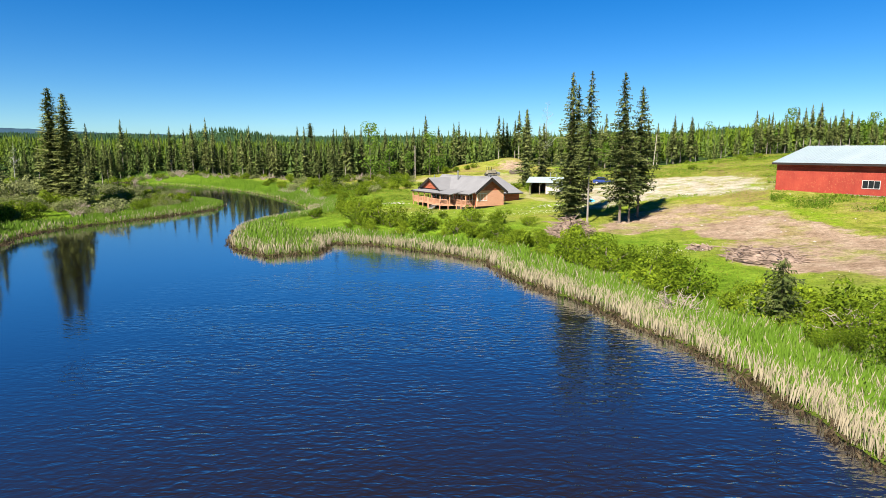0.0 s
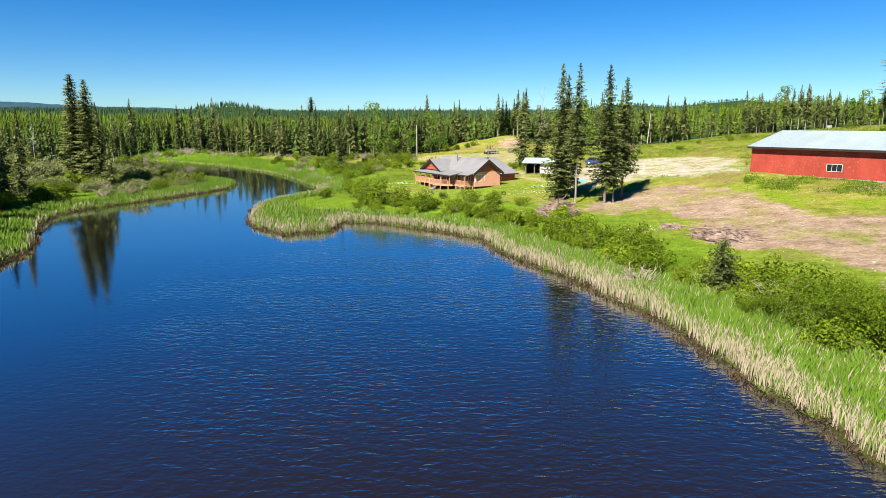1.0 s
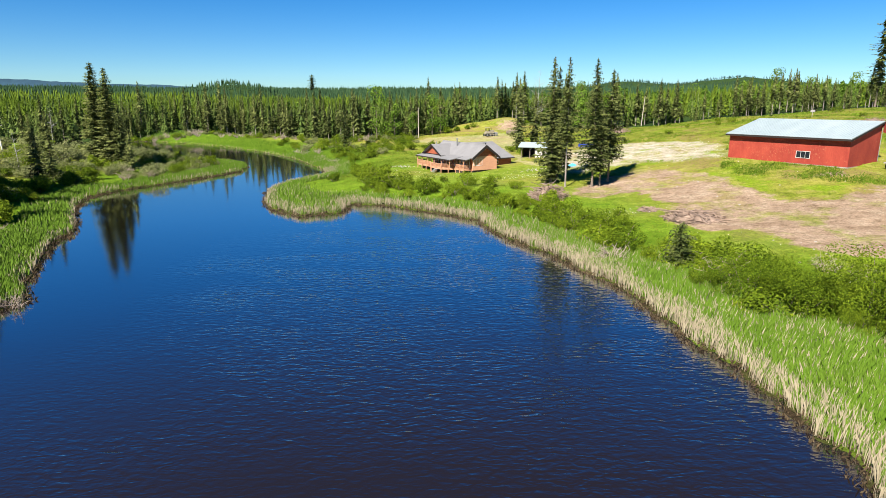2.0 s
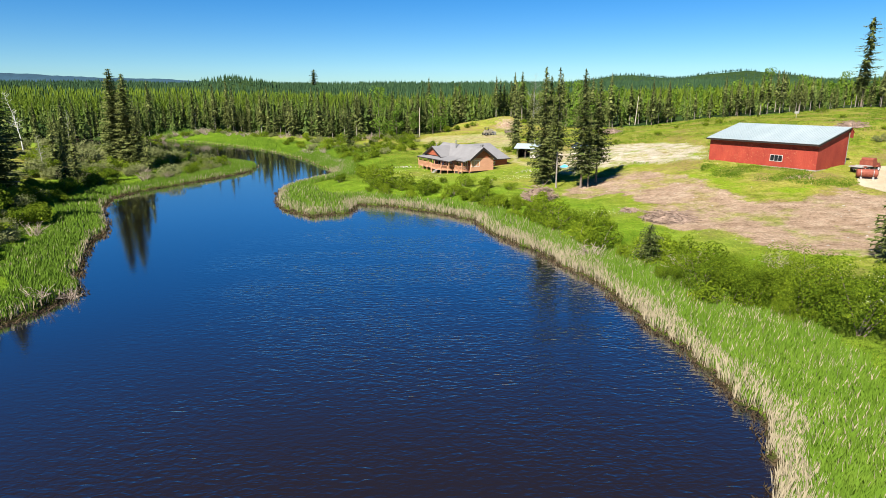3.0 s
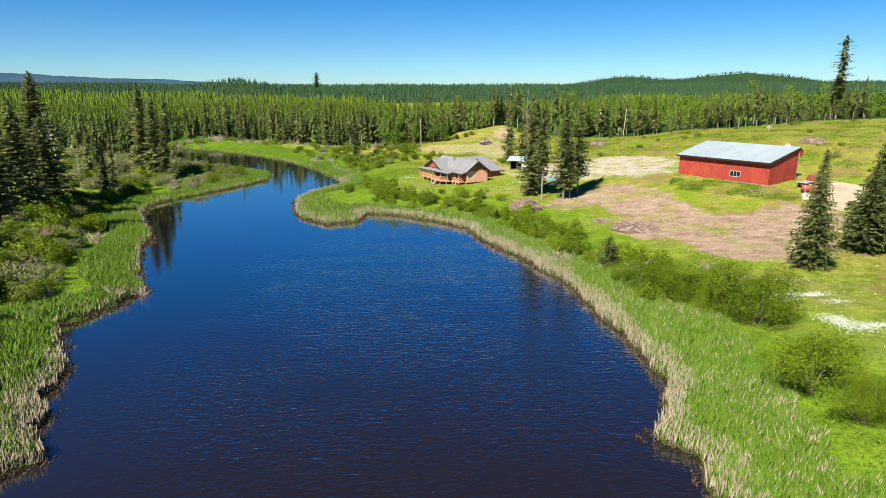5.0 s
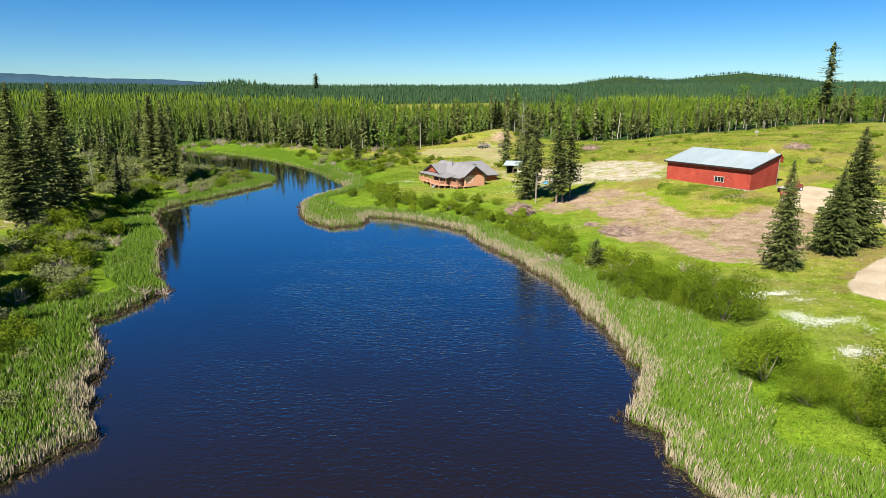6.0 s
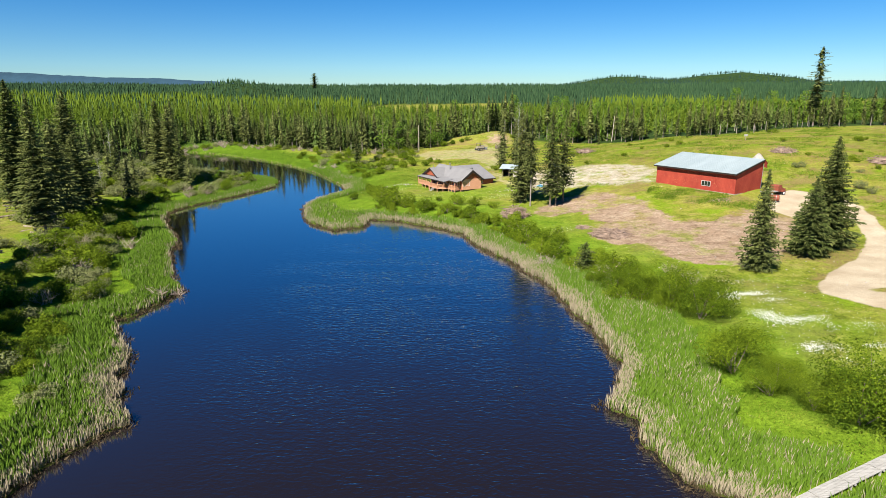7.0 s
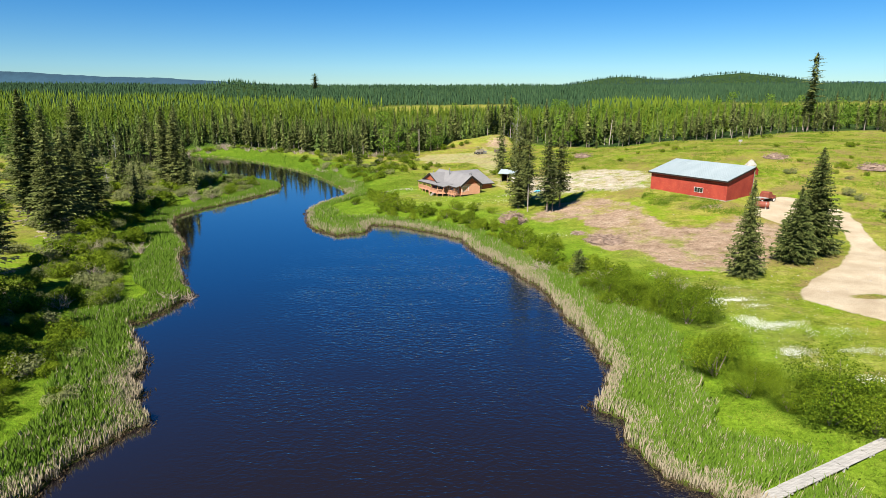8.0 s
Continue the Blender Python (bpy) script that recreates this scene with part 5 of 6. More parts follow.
    # porch roof
    slab("porch_roof", [(-3.7, 3.0, 2.35), (-0.3, 3.0, 2.92), (-0.3, 17.0, 2.92), (-3.7, 17.0, 2.35)], 0.14, M_SHINGLE, h)
    slab("porch_roof", [(-1.9, -0.3, 2.5), (-0.3, -0.3, 2.9), (-0.3, 3.0, 2.9), (-1.9, 3.0, 2.5)], 0.14, M_SHINGLE, h)
    part("fascia", a_box(-3.76, -3.70, 3.0, 17.0, 2.16, 2.36), M_FASCIA, h, "dark brown fascia board")
    part("fascia", a_box(-1.96, -1.90, -0.3, 3.0, 2.30, 2.50), M_FASCIA, h)
    # deck
    outline = [(-0.02, 0.6), (-1.8, 0.6), (-1.8, 3.6), (-4.0, 5.6), (-4.0, 9.6), (-3.3, 11.2), (-3.3, 16.8), (-0.02, 16.8)]
    deck = part("deck", prism([(x, y, 0.42) for x, y in outline], (0, 0, -0.16)), M_RAIL, h, "stained timber deck on posts")
    for (ax, ay), (bx, by) in zip(outline[:-1], outline[1:]):
        n = max(1, round(math.hypot(bx - ax, by - ay) / 1.8))
        for i in range(n + (1 if (bx, by) == outline[-1] else 0)):
            px, py = ax + (bx - ax) * i / n, ay + (by - ay) * i / n
            part("post", a_box(px - .06, px + .06, py - .06, py + .06, -1.5, 1.42), M_RAIL, deck)
        d = Vector((bx - ax, by - ay, 0)).normalized()
        nn = Vector((-d.y, d.x, 0)) * 0.05
        for z0, z1, nm in ((1.32, 1.40, "top_rail"), (0.50, 0.57, "bottom_rail")):
            part(nm, prism([Vector((ax, ay, z0)) - nn, Vector((bx, by, z0)) - nn, Vector((bx, by, z0)) + nn, Vector((ax, ay, z0)) + nn], (0, 0, z1 - z0)), M_RAIL, deck)
        L = math.hypot(bx - ax, by - ay)
        for i in range(1, int(L / 0.16)):
            px, py = ax + d.x * i * 0.16, ay + d.y * i * 0.16
            part("baluster", a_box(px - .022, px + .022, py - .022, py + .022, .57, 1.32), M_RAIL, deck)
    # near-black sheet added as the shade in the open space below the deck
    part("deck_skirt", a_box(-1.7, -1.6, 0.8, 16.6, -1.4, 0.25), M_DARK, deck, "dark sheet standing in for the shade under the deck")
    for y in (3.2, 6.4, 9.4, 12.2, 14.6, 16.7):
        part("porch_post", a_box(-3.5, -3.36, y - .07, y + .07, 0.42, 2.34), M_RAIL, h)
    part("porch_post", a_box(-1.78, -1.64, 0.7, 0.84, 0.42, 2.5), M_RAIL, h)
    for y in range(1, 17, 3):
        part("deck_pier", a_box(-1.5, -1.3, y, y + .2, -1.6, 0.26), M_RAIL, deck)
    # windows
    window(h, 0.15, 2.15, 1.25, 2.55, 0.0, panes=3)
    for y0, y1 in ((1.2, 3.0), (3.5, 4.5), (4.9, 7.0), (7.4, 8.4), (8.8, 11.4), (11.8, 13.6), (14.2, 15.4)):
        window(h, y0, y1, 0.6 if y1 - y0 > 1.5 else 1.1, 2.4, 0.0, "x", 2)
    # wing towards the shed, its roof running down to a low front eave
    part("annex", a_box(W + .004, 12.6, 4.6, 16.0, -0.8, 2.1), M_CEDAR, h, "low red cedar wing")
    slab("annex_roof", [(W / 2 + .2, 12.3, 4.9), (13.1, 12.3, 4.9), (13.1, 4.0, 2.05), (W + .7, 4.0, 2.05)], 0.14, M_SHINGLE, h)
    slab("annex_roof", [(13.1, 12.3, 4.9), (W / 2, 12.3, 4.9), (W / 2, 16.6, 2.6), (13.1, 16.6, 2.6)], 0.14, M_SHINGLE, h)
    part("annex_gable", prism([(12.4, 4.6, 2.1), (12.4, 16.0, 2.1), (12.4, 12.3, 4.6)], (.2, 0, 0)), M_CEDAR, h)
    part("fascia", a_box(W + .7, 13.1, 3.95, 4.0, 1.84, 2.06), M_FASCIA, h)
    window(h, 8.6, 9.3, 0.8, 1.5, 4.6, panes=1)
    # chimney pipe and vents
    part("flue_pipe", tube(a_tube((W / 2 - 1.0, 9.0, R - .7), (W / 2 - 1.0, 9.0, R + 1.0), 0.11), (W / 2 - 1.0, 9.0, R + .95), (W / 2 - 1.0, 9.0, R + 1.1), .17, .14), M_STEEL, h, "steel flue pipe with cap")
    part("roof_vent", a_tube((W / 2 + .5, 1.4, R - .3), (W / 2 + .5, 1.4, R + .55), 0.10), M_STEEL, h)
    part("satellite_dish", a_tube((W / 2 + .4, .6, R + .1), (W / 2 + .4, .45, R + .6), 0.04, 0.26), M_STEEL, h, "small grey satellite dish")
    part("roof_vent", a_tube((-1.0, yc + .4, Rw - .3), (-1.0, yc + .4, Rw + .6), 0.08), M_STEEL, h)
    # steps down from the deck
    for i in range(4):
        part("step", a_box(-4.3 - 0.28 * i, -4.02 - 0.28 * i, 6.6, 7.9, 0.22 - 0.19 * i, 0.27 - 0.19 * i), M_GREYWOOD, deck, "grey weathered step")


house()


# ---- red barn ----
def barn():
    L, D, E, R = 19.56, 9.1, 4.29, 6.55
    b = thing("barn", Matrix.Translation((50.3, 96.93, 6.23)) @ Matrix.Rotation(radians(-57.85), 4, "Z"), "long red board barn with a pale metal roof", "barn")
    s = (R - E) / D
    wall = part("wall", a_box(0, L, 0, 0.18, 0.12, E), M_BARNRED, b, "worn red painted long wall with flaking patches")
    part("wall", prism([(L, .18, .12), (L, D, .12), (L, D, R), (L, .18, E)], (-0.18, 0, 0)), M_BARNRED, b)
    part("wall", prism([(0, .18, .12), (0, D, .12), (0, D, R), (0, .18, E)], (0.18, 0, 0)), M_BARNRED, b)
    part("wall", a_box(.18, L - .18, D - .18, D, 0.12, R), M_BARNRED, b)
    part("footing", a_box(-0.03, L + 0.03, -0.03, D, -1.2, 0.115), M_CONCRETE, b, "pale concrete footing")
    x = 0.02
    while x < L - 0.1:
        part("board", a_box(x, min(L, x + .285), -0.022, -0.002, 0.14, E - 0.02), M_BARNRED, wall)
        x += 0.30
    roof = slab("roof", [(-.35, -.75, E - s * .75 + .2), (L + .35, -.75, E - s * .75 + .2), (L + .35, D - .1, R + .2), (-.35, D - .1, R + .2)], 0.1, M_METALROOF, b, "pale blue-white ribbed metal roof")
    n = int((L + .6) / 0.45)
    for i in range(n + 1):
        u = -.32 + i * (L + .64) / n
        part("rib", prism([(u - .02, -.75, E - s * .75 + .2), (u + .02, -.75, E - s * .75 + .2), (u + .02, D - .1, R + .2), (u - .02, D - .1, R + .2)], (0, 0, 0.035)), M_METALROOF, roof)
    slab("roof", [(-.35, D - .1, R + .2), (L + .35, D - .1, R + .2), (L + .35, D + 1.1, R - .75), (-.35, D + 1.1, R - .75)], 0.1, M_BARNRED, b, "short red back slope of the roof")
    part("fascia", a_box(-.35, L + .35, -.79, -.75, E - s * .75 - .12, E - s * .75 + .19), M_FASCIA, b, "dark fascia under the eave")
    part("fascia", prism([(L + .35, -.75, E - s * .75 + .1), (L + .35, D - .1, R + .1), (L + .35, D - .1, R - .18), (L + .35, -.75, E - s * .75 - .18)], (0.03, 0, 0)), M_FASCIA, b)
    part("corner_board", a_box(L - .12, L + .03, -.035, .12, .12, E), M_BARNRED, b)
    part("gable_panel", prism([(L + .2, D + .02, R + .05), (L + .2, D + 1.0, R - .65), (L + .2, D + 1.0, R - 1.7), (L + .2, D + .02, R - 1.5)], (0.06, 0, 0)), M_BARNRED, b, "red end panel of the lean-to")
    part("downpipe", a_tube((L + .16, D - .3, 0.6), (L + .16, D - .1, R - .6), 0.05), M_STEEL, b, "pale downpipe")
    window(b, 11.75, 13.95, 1.0, 2.1, -0.022, panes=3, frame_mat=M_PALEWALL, kind="window in a pale weathered frame")


barn()


# ---- open shed ----
def shed():
    s = thing("shed", Matrix.Translation((18.0, 128.5, ground_at(19, 130) - 0.1)) @ Matrix.Rotation(radians(-22), 4, "Z"), "small open-fronted shed with a pale metal roof", "shed")
    part("wall", a_box(0, 6.0, 3.9, 4.0, 0, 2.5), M_DARK, s, "dark back wall")
    part("wall", a_box(0, .1, 1.4, 3.9, 0, 2.5), M_DARK, s)
    part("wall", a_box(5.9, 6.0, 0, 3.9, 0, 2.4), M_PALEWALL, s)
    part("front_panel", a_box(3.3, 4.9, 0, .08, 0, 2.25), M_PALEWALL, s, "pale plywood front panel")
    part("front_panel", a_box(5.0, 5.9, 0, .08, 0, 2.0), M_PALEWALL, s)
    part("floor", a_box(0, 6, 0, 4, -.4, .02), M_DARK, s)
    for x in (0.05, 2.0, 3.2, 4.95):
        part("post", a_box(x, x + .16, 0.0, .16, 0, 2.5), M_BARK, s)
        part("brace", prism([(x + .16, .04, 1.8), (x + .16, .04, 2.0), (x + .6, .04, 2.45), (x + .6, .04, 2.3)], (0, .08, 0)), M_GREYWOOD, s)
    slab("roof", [(-.5, -.7, 2.5), (6.5, -.7, 2.5), (6.5, 2.2, 3.45), (-.5, 2.2, 3.45)], .08, M_METALROOF, s, "pale corrugated metal roof")
    slab("roof", [(-.5, 2.2, 3.45), (6.5, 2.2, 3.45), (6.5, 4.6, 2.6), (-.5, 4.6, 2.6)], .08, M_METALROOF, s)
    part("beam", a_box(-.3, 6.3, -.1, .1, 2.35, 2.52), M_GREYWOOD, s)
    part("flue_pipe", a_tube((3.6, 3.0, 3.0), (3.6, 3.0, 4.3), .09), M_STEEL, s)
    part("flue_pipe", a_tube((4.8, 3.0, 3.0), (4.8, 3.0, 4.0), .09), M_STEEL, s)


shed()


# ---- boardwalk ----
def boardwalk():
    a, b = Vector((22.6, -10.6, 0)), Vector((36.2, -4.5, 0))
    d = (b - a).normalized()
    n = Vector((-d.y, d.x, 0))
    w = thing("boardwalk", Matrix(), "grey weathered plank boardwalk over the reeds", "boardwalk")
    L, secs = (b - a).length, 5
    rise = max((ground_at(*(a + (b - a) * k / 20).xy) - 0.46) / (k / 20) for k in range(4, 21))
    for i in range(secs):
        s, e = a + d * (L * i / secs + .03), a + d * (L * (i + 1) / secs - .03)
        z, dip = 0.62 + rise * i / secs, rise / secs - 0.02
        for k in range(5):
            u0, u1 = -0.52 + 0.21 * k, -0.52 + 0.21 * k + 0.198
            dz = 0.008 * ((i * 3 + k * 5) % 4)
            part("plank", prism([(s + n * u0) + Vector((0, 0, z + dz)), (e + n * u0) + Vector((0, 0, z + dip + dz)), (e + n * u1) + Vector((0, 0, z + dip + dz)), (s + n * u1) + Vector((0, 0, z + dz))], (0, 0, -.05)), M_GREYWOOD, w)
        for u in (-.42, .42):
            p = s + n * u
            part("post", a_box(p.x - .06, p.x + .06, p.y - .06, p.y + .06, -.6, z - .06), M_GREYWOOD, w)
        q = s + d * .2
        part("crossbeam", prism([q - n * .57 + Vector((0, 0, z - .02)), q + n * .57 + Vector((0, 0, z - .02)), q + n * .57 + d * .12 + Vector((0, 0, z - .02)), q - n * .57 + d * .12 + Vector((0, 0, z - .02))], (0, 0, -.12)), M_GREYWOOD, w)


boardwalk()


# ---- heaps of cut branches ----
def brush_heap(x, y, r, h, seed, count=170, label="heap of cut reddish-brown branches on the ground"):
    rng = random.Random(seed)
    ob = thing("brush_heap", Matrix.Translation((x, y, ground_at(x, y) - 0.05)), label, "brush heap", "brush heaps")
    bm = bmesh.new()
    for _ in range(count):
        a, q = rng.uniform(0, 6.28), r * math.sqrt(rng.random()) * 0.85
        top = h * (1 - (q / r) ** 2)
        c = Vector((q * math.cos(a), q * math.sin(a), rng.uniform(0.05, 1.0) * top))
        t = rng.uniform(0, 6.28)
        L = rng.uniform(0.5, 1.5) * min(1.3, r * .55)
        dv = Vector((math.cos(t), math.sin(t), rng.gauss(0, 0.25))) * L / 2
        tube(bm, c - dv, c + dv, rng.uniform(.03, .075), rng.uniform(.015, .05), 4)
    for _ in range(5):
        t = rng.uniform(0, 6.28)
        tube(bm, (0, 0, h * .6), (1.1 * r * math.cos(t), 1.1 * r * math.sin(t), h * rng.uniform(.3, 1.25)), .07, .03, 5)
    part("brushwood", bm, M_SLASH, ob)
    bm = bmesh.new()
    k = 14
    ring = [bm.verts.new((r * .8 * math.cos(i / k * 6.283), r * .8 * math.sin(i / k * 6.283), 0)) for i in range(k)]
    mid = [bm.verts.new((r * .45 * math.cos(i / k * 6.283), r * .45 * math.sin(i / k * 6.283), h * (.5 + .1 * math.sin(i * 2.3)))) for i in range(k)]
    tip = bm.verts.new((0, 0, h * .72))
    for i in range(k):
        j = (i + 1) % k
        bm.faces.new((ring[i], ring[j], mid[j], mid[i]))
        bm.faces.new((mid[i], mid[j], tip))
    part("core", bm, M_SLASH, ob)
    return ob


brush_heap(16.2, 80.6, 3.3, 2.7, 1, 330, "rounded heap of cut branches beside the tall spruces")
brush_heap(31.0, 62.6, 4.3, 1.3, 2, 240, "low spread heap of cut branches on bare dirt")
brush_heap(91.5, 120.5, 3.6, 1.7, 3)
brush_heap(47.6, 157.0, 3.4, 1.5, 4)
brush_heap(105.5, 101.5, 4.0, 1.8, 5)
brush_heap(27.5, 68.5, 1.6, 0.5, 6, 60, "scatter of cut sticks in the grass")


# ---- bare and dead wood ----
def bare_tree(seed, h, r, lean, label, x, y, turn=0.0, mat=None, twigs=26):
    rng = random.Random(seed)
    ob = thing("dead_tree", stand(x, y, turn), label, "dead tree", "dead trees")
    m = mat or M_GREYWOOD
    part("trunk", trunk_bm(h, r, lean), m, ob)
    bm = bmesh.new()
    for _ in range(twigs):
        f = rng.uniform(0.35, 0.97)
        a, L = rng.uniform(0, 6.28), rng.uniform(0.4, 1.0) * h * 0.11 * (1.25 - f)  * 2
        p = Vector((lean * f * f, 0, h * f))
        q = p + Vector((math.cos(a) * L, math.sin(a) * L, L * rng.uniform(0.1, 0.9)))
        tube(bm, p, q, r * .28 * (1.1 - f) + .012, .008, 4, False)
        for _ in range(2):
            e = p.lerp(q, rng.uniform(.4, .9))
            tube(bm, e, e + Vector((rng.uniform(-.5, .5), rng.uniform(-.5, .5), rng.uniform(.1, .6))) * L * .7, .012, .005, 3, False)
    part("bare_crown", bm, m, ob)
    return ob


M_BIRCH = painted("pale_dead_bark", (0.50, 0.47, 0.42), (0.72, 0.69, 0.64), 2.0, 0.8, (4, 4, .6))
bare_tree(1, 17.0, .17, -2.6, "pale leaning dead birch with bare twigs", -111.0, 147.0, 0.3, M_BIRCH, 40)
bare_tree(2, 19.5, .11, .5, "tall bare grey snag behind the shed", 25.6, 156.0, 0, None, 50)
bare_tree(3, 12.0, .11, .4, "thin grey snag in marsh brush", -112, 170, 0, None, 30)
bare_tree(4, 8.5, .10, -.5, "thin grey snag in marsh brush", -88, 118, 0, None, 24)


def dead_shrub(seed, w, h):
    rng = random.Random(seed)
    ob = thing("dead_shrub", Matrix(), "tangle of grey leafless branches in marsh grass", "dead shrub", "dead shrubs")
    bm = bmesh.new()
    for _ in range(34):
        a = rng.uniform(0, 6.28)
        p = Vector((rng.uniform(-.2, .2) * w, rng.uniform(-.2, .2) * w, 0))
        q = p + Vector((math.cos(a) * w * rng.uniform(.2, .6), math.sin(a) * w * rng.uniform(.2, .6), h * rng.uniform(.35, 1)))
        m = p.lerp(q, .5) + Vector((0, 0, .12 * h))
        tube(bm, p, m, .045, .03, 4, False)
        tube(bm, m, q, .03, .012, 4, False)
        for _ in range(3):
            e = m.lerp(q, rng.random())
            tube(bm, e, e + Vector((rng.gauss(0, .3), rng.gauss(0, .3), rng.uniform(0, .4))) * w * .3, .016, .007, 3, False)
    part("brushwood", bm, M_DEADWOOD, ob)
    return ob


def dead_shrubs():
    rng = random.Random(8)
    kinds = [dead_shrub(60 + i, 2.6 + .4 * i, 1.6 + .3 * i) for i in range(3)]
    spots = [(-52, 46), (-58, 54), (-60, 51), (-36.5, 33.5), (-34.8, 35.6), (-52, 58), (-63, 112), (-66, 118), (-60, 116), (-72, 108), (-48, 28), (-54, 17), (-40, 170), (-36, 172), (-43, 176), (-27, 145), (17, 47), (24.5, 39.5), (34, 36), (33, 38.5), (33.5, 33), (-75, 120), (-80, 112), (-84, 126), (-57, 40), (-50, 40)]
    for _ in range(26):
        spots.append((rng.uniform(-125, -25), 0))
    for i, (x, y) in enumerate(spots):
        if y == 0:
            y = float(forest_line(x)) - rng.uniform(2, 12)
        m = stand(x, y, rng.uniform(0, 6.28), rng.uniform(.7, 1.15), .05)
        if i < 3:
            kinds[i].matrix_world = m
        else:
            copy_thing(kinds[i % 3], m)


dead_shrubs()


# ---- utility poles ----
def utility_pole(x, y, h, lean, spans=()):
    p = thing("utility_pole", stand(x, y), "weathered wooden utility pole standing in the open", "pole", "utility poles")
    part("pole", tube(bmesh.new(), (0, 0, -.5), (lean, 0, h), .16, .10, 8), M_POLE, p)
    part("insulator", a_tube((lean, 0, h), (lean, 0, h + .2), .06, .04), M_STEEL, p)
    for i, (ex, ey, ez) in enumerate(spans):
        a, b, bm = Vector((lean, 0, h - 1.4 * i)), Vector((ex - x, ey - y, ez)), bmesh.new()
        for k in range(10):
            u, v = k / 10, (k + 1) / 10
            tube(bm, a.lerp(b, u) - Vector((0, 0, 3.2 * u * (1 - u))), a.lerp(b, v) - Vector((0, 0, 3.2 * v * (1 - v))), .02, .02, 4, False)
        part("cable", bm, M_TYRE, p, "thin sagging overhead cable")


utility_pole(-7.7, 209.5, 10.3, 0.0, [(-62, 226, 9.2), (-62, 226, 7.6)])
utility_pole(69.0, 205.0, 9.8, 0.7)
utility_pole(100.0, 86.0, 7.0, 0.3)


# ---- tracked machine, logs, truck, tank, car ----
def bulldozer():
    d = thing("bulldozer", stand(16.6, 203.2, radians(20)), "dusty grey-yellow tracked bulldozer parked on the dirt yard", "bulldozer")
    for y in (-1.05, 1.05):
        tr = part("track", prism([(-1.6, y - .25, .12), (-1.3, y - .25, 0), (1.3, y - .25, 0), (1.6, y - .25, .12), (1.7, y - .25, .5), (1.4, y - .25, .9), (-1.4, y - .25, .9), (-1.7, y - .25, .5)], (0, .5, 0)), M_TYRE, d, "black steel track")
        for x in (-1.2, 0, 1.2):
            part("roller", a_tube((x, y - .28, .42), (x, y + .28, .42), .3), M_STEEL, tr)
    part("hull", a_box(-1.5, 1.5, -.75, .75, .6, 1.25, bevel=.06), M_YELLOW, d)
    part("bonnet", a_box(.1, 1.7, -.5, .5, 1.25, 2.0, bevel=.08), M_YELLOW, d)
    cab = part("cab", a_box(-1.2, 0, -.65, .65, 1.25, 1.7), M_YELLOW, d)
    for x in (-1.15, -.05):
        for y in (-.6, .6):
            part("cab_post", a_box(x - .05, x + .05, y - .05, y + .05, 1.7, 2.75), M_TYRE, cab)
    part("cab_roof", a_box(-1.35, .15, -.8, .8, 2.75, 2.87, bevel=.03), M_YELLOW, cab)
    part("blade", prism([(2.2, -1.7, .05), (2.45, -1.7, .3), (2.4, -1.7, .8), (2.6, -1.7, 1.15), (2.5, -1.7, 1.2), (2.25, -1.7, .85)], (0, 3.4, 0)), M_STEEL, d, "curved steel blade")
    for y in (-1.35, 1.35):
        part("push_arm", a_tube((-.4, y, .5), (2.3, y, .45), .09), M_YELLOW, d)
    part("exhaust", a_tube((1.0, .3, 2.0), (1.0, .3, 2.7), .06), M_TYRE, d)


def log_pile(x, y, n, L, turn, label):
    g = thing("log_pile", stand(x, y, turn), label, "log pile", "log piles")
    row, i, z = n, 0, 0
    rng = random.Random(3)
    while row > 0:
        for k in range(row):
            r = rng.uniform(.14, .19)
            part("log", a_tube((-L / 2 + rng.uniform(-.3, .3), (k - row / 2) * .37, .17 + z), (L / 2 + rng.uniform(-.3, .3), (k - row / 2) * .37, .17 + z), r, r * .9, 7), M_BARK, g)
        z += .3
        row -= 2


def wheel(parent, x, y, r, w):
    t = part("wheel", a_tube((x, y - w / 2, r), (x, y + w / 2, r), r, r, 14), M_TYRE, parent, "black rubber tyre")
    part("rim", a_tube((x, y - w / 2 - .01, r), (x, y + w / 2 + .01, r), r * .55, r * .55, 10), M_WHITE, t, "pale rim")


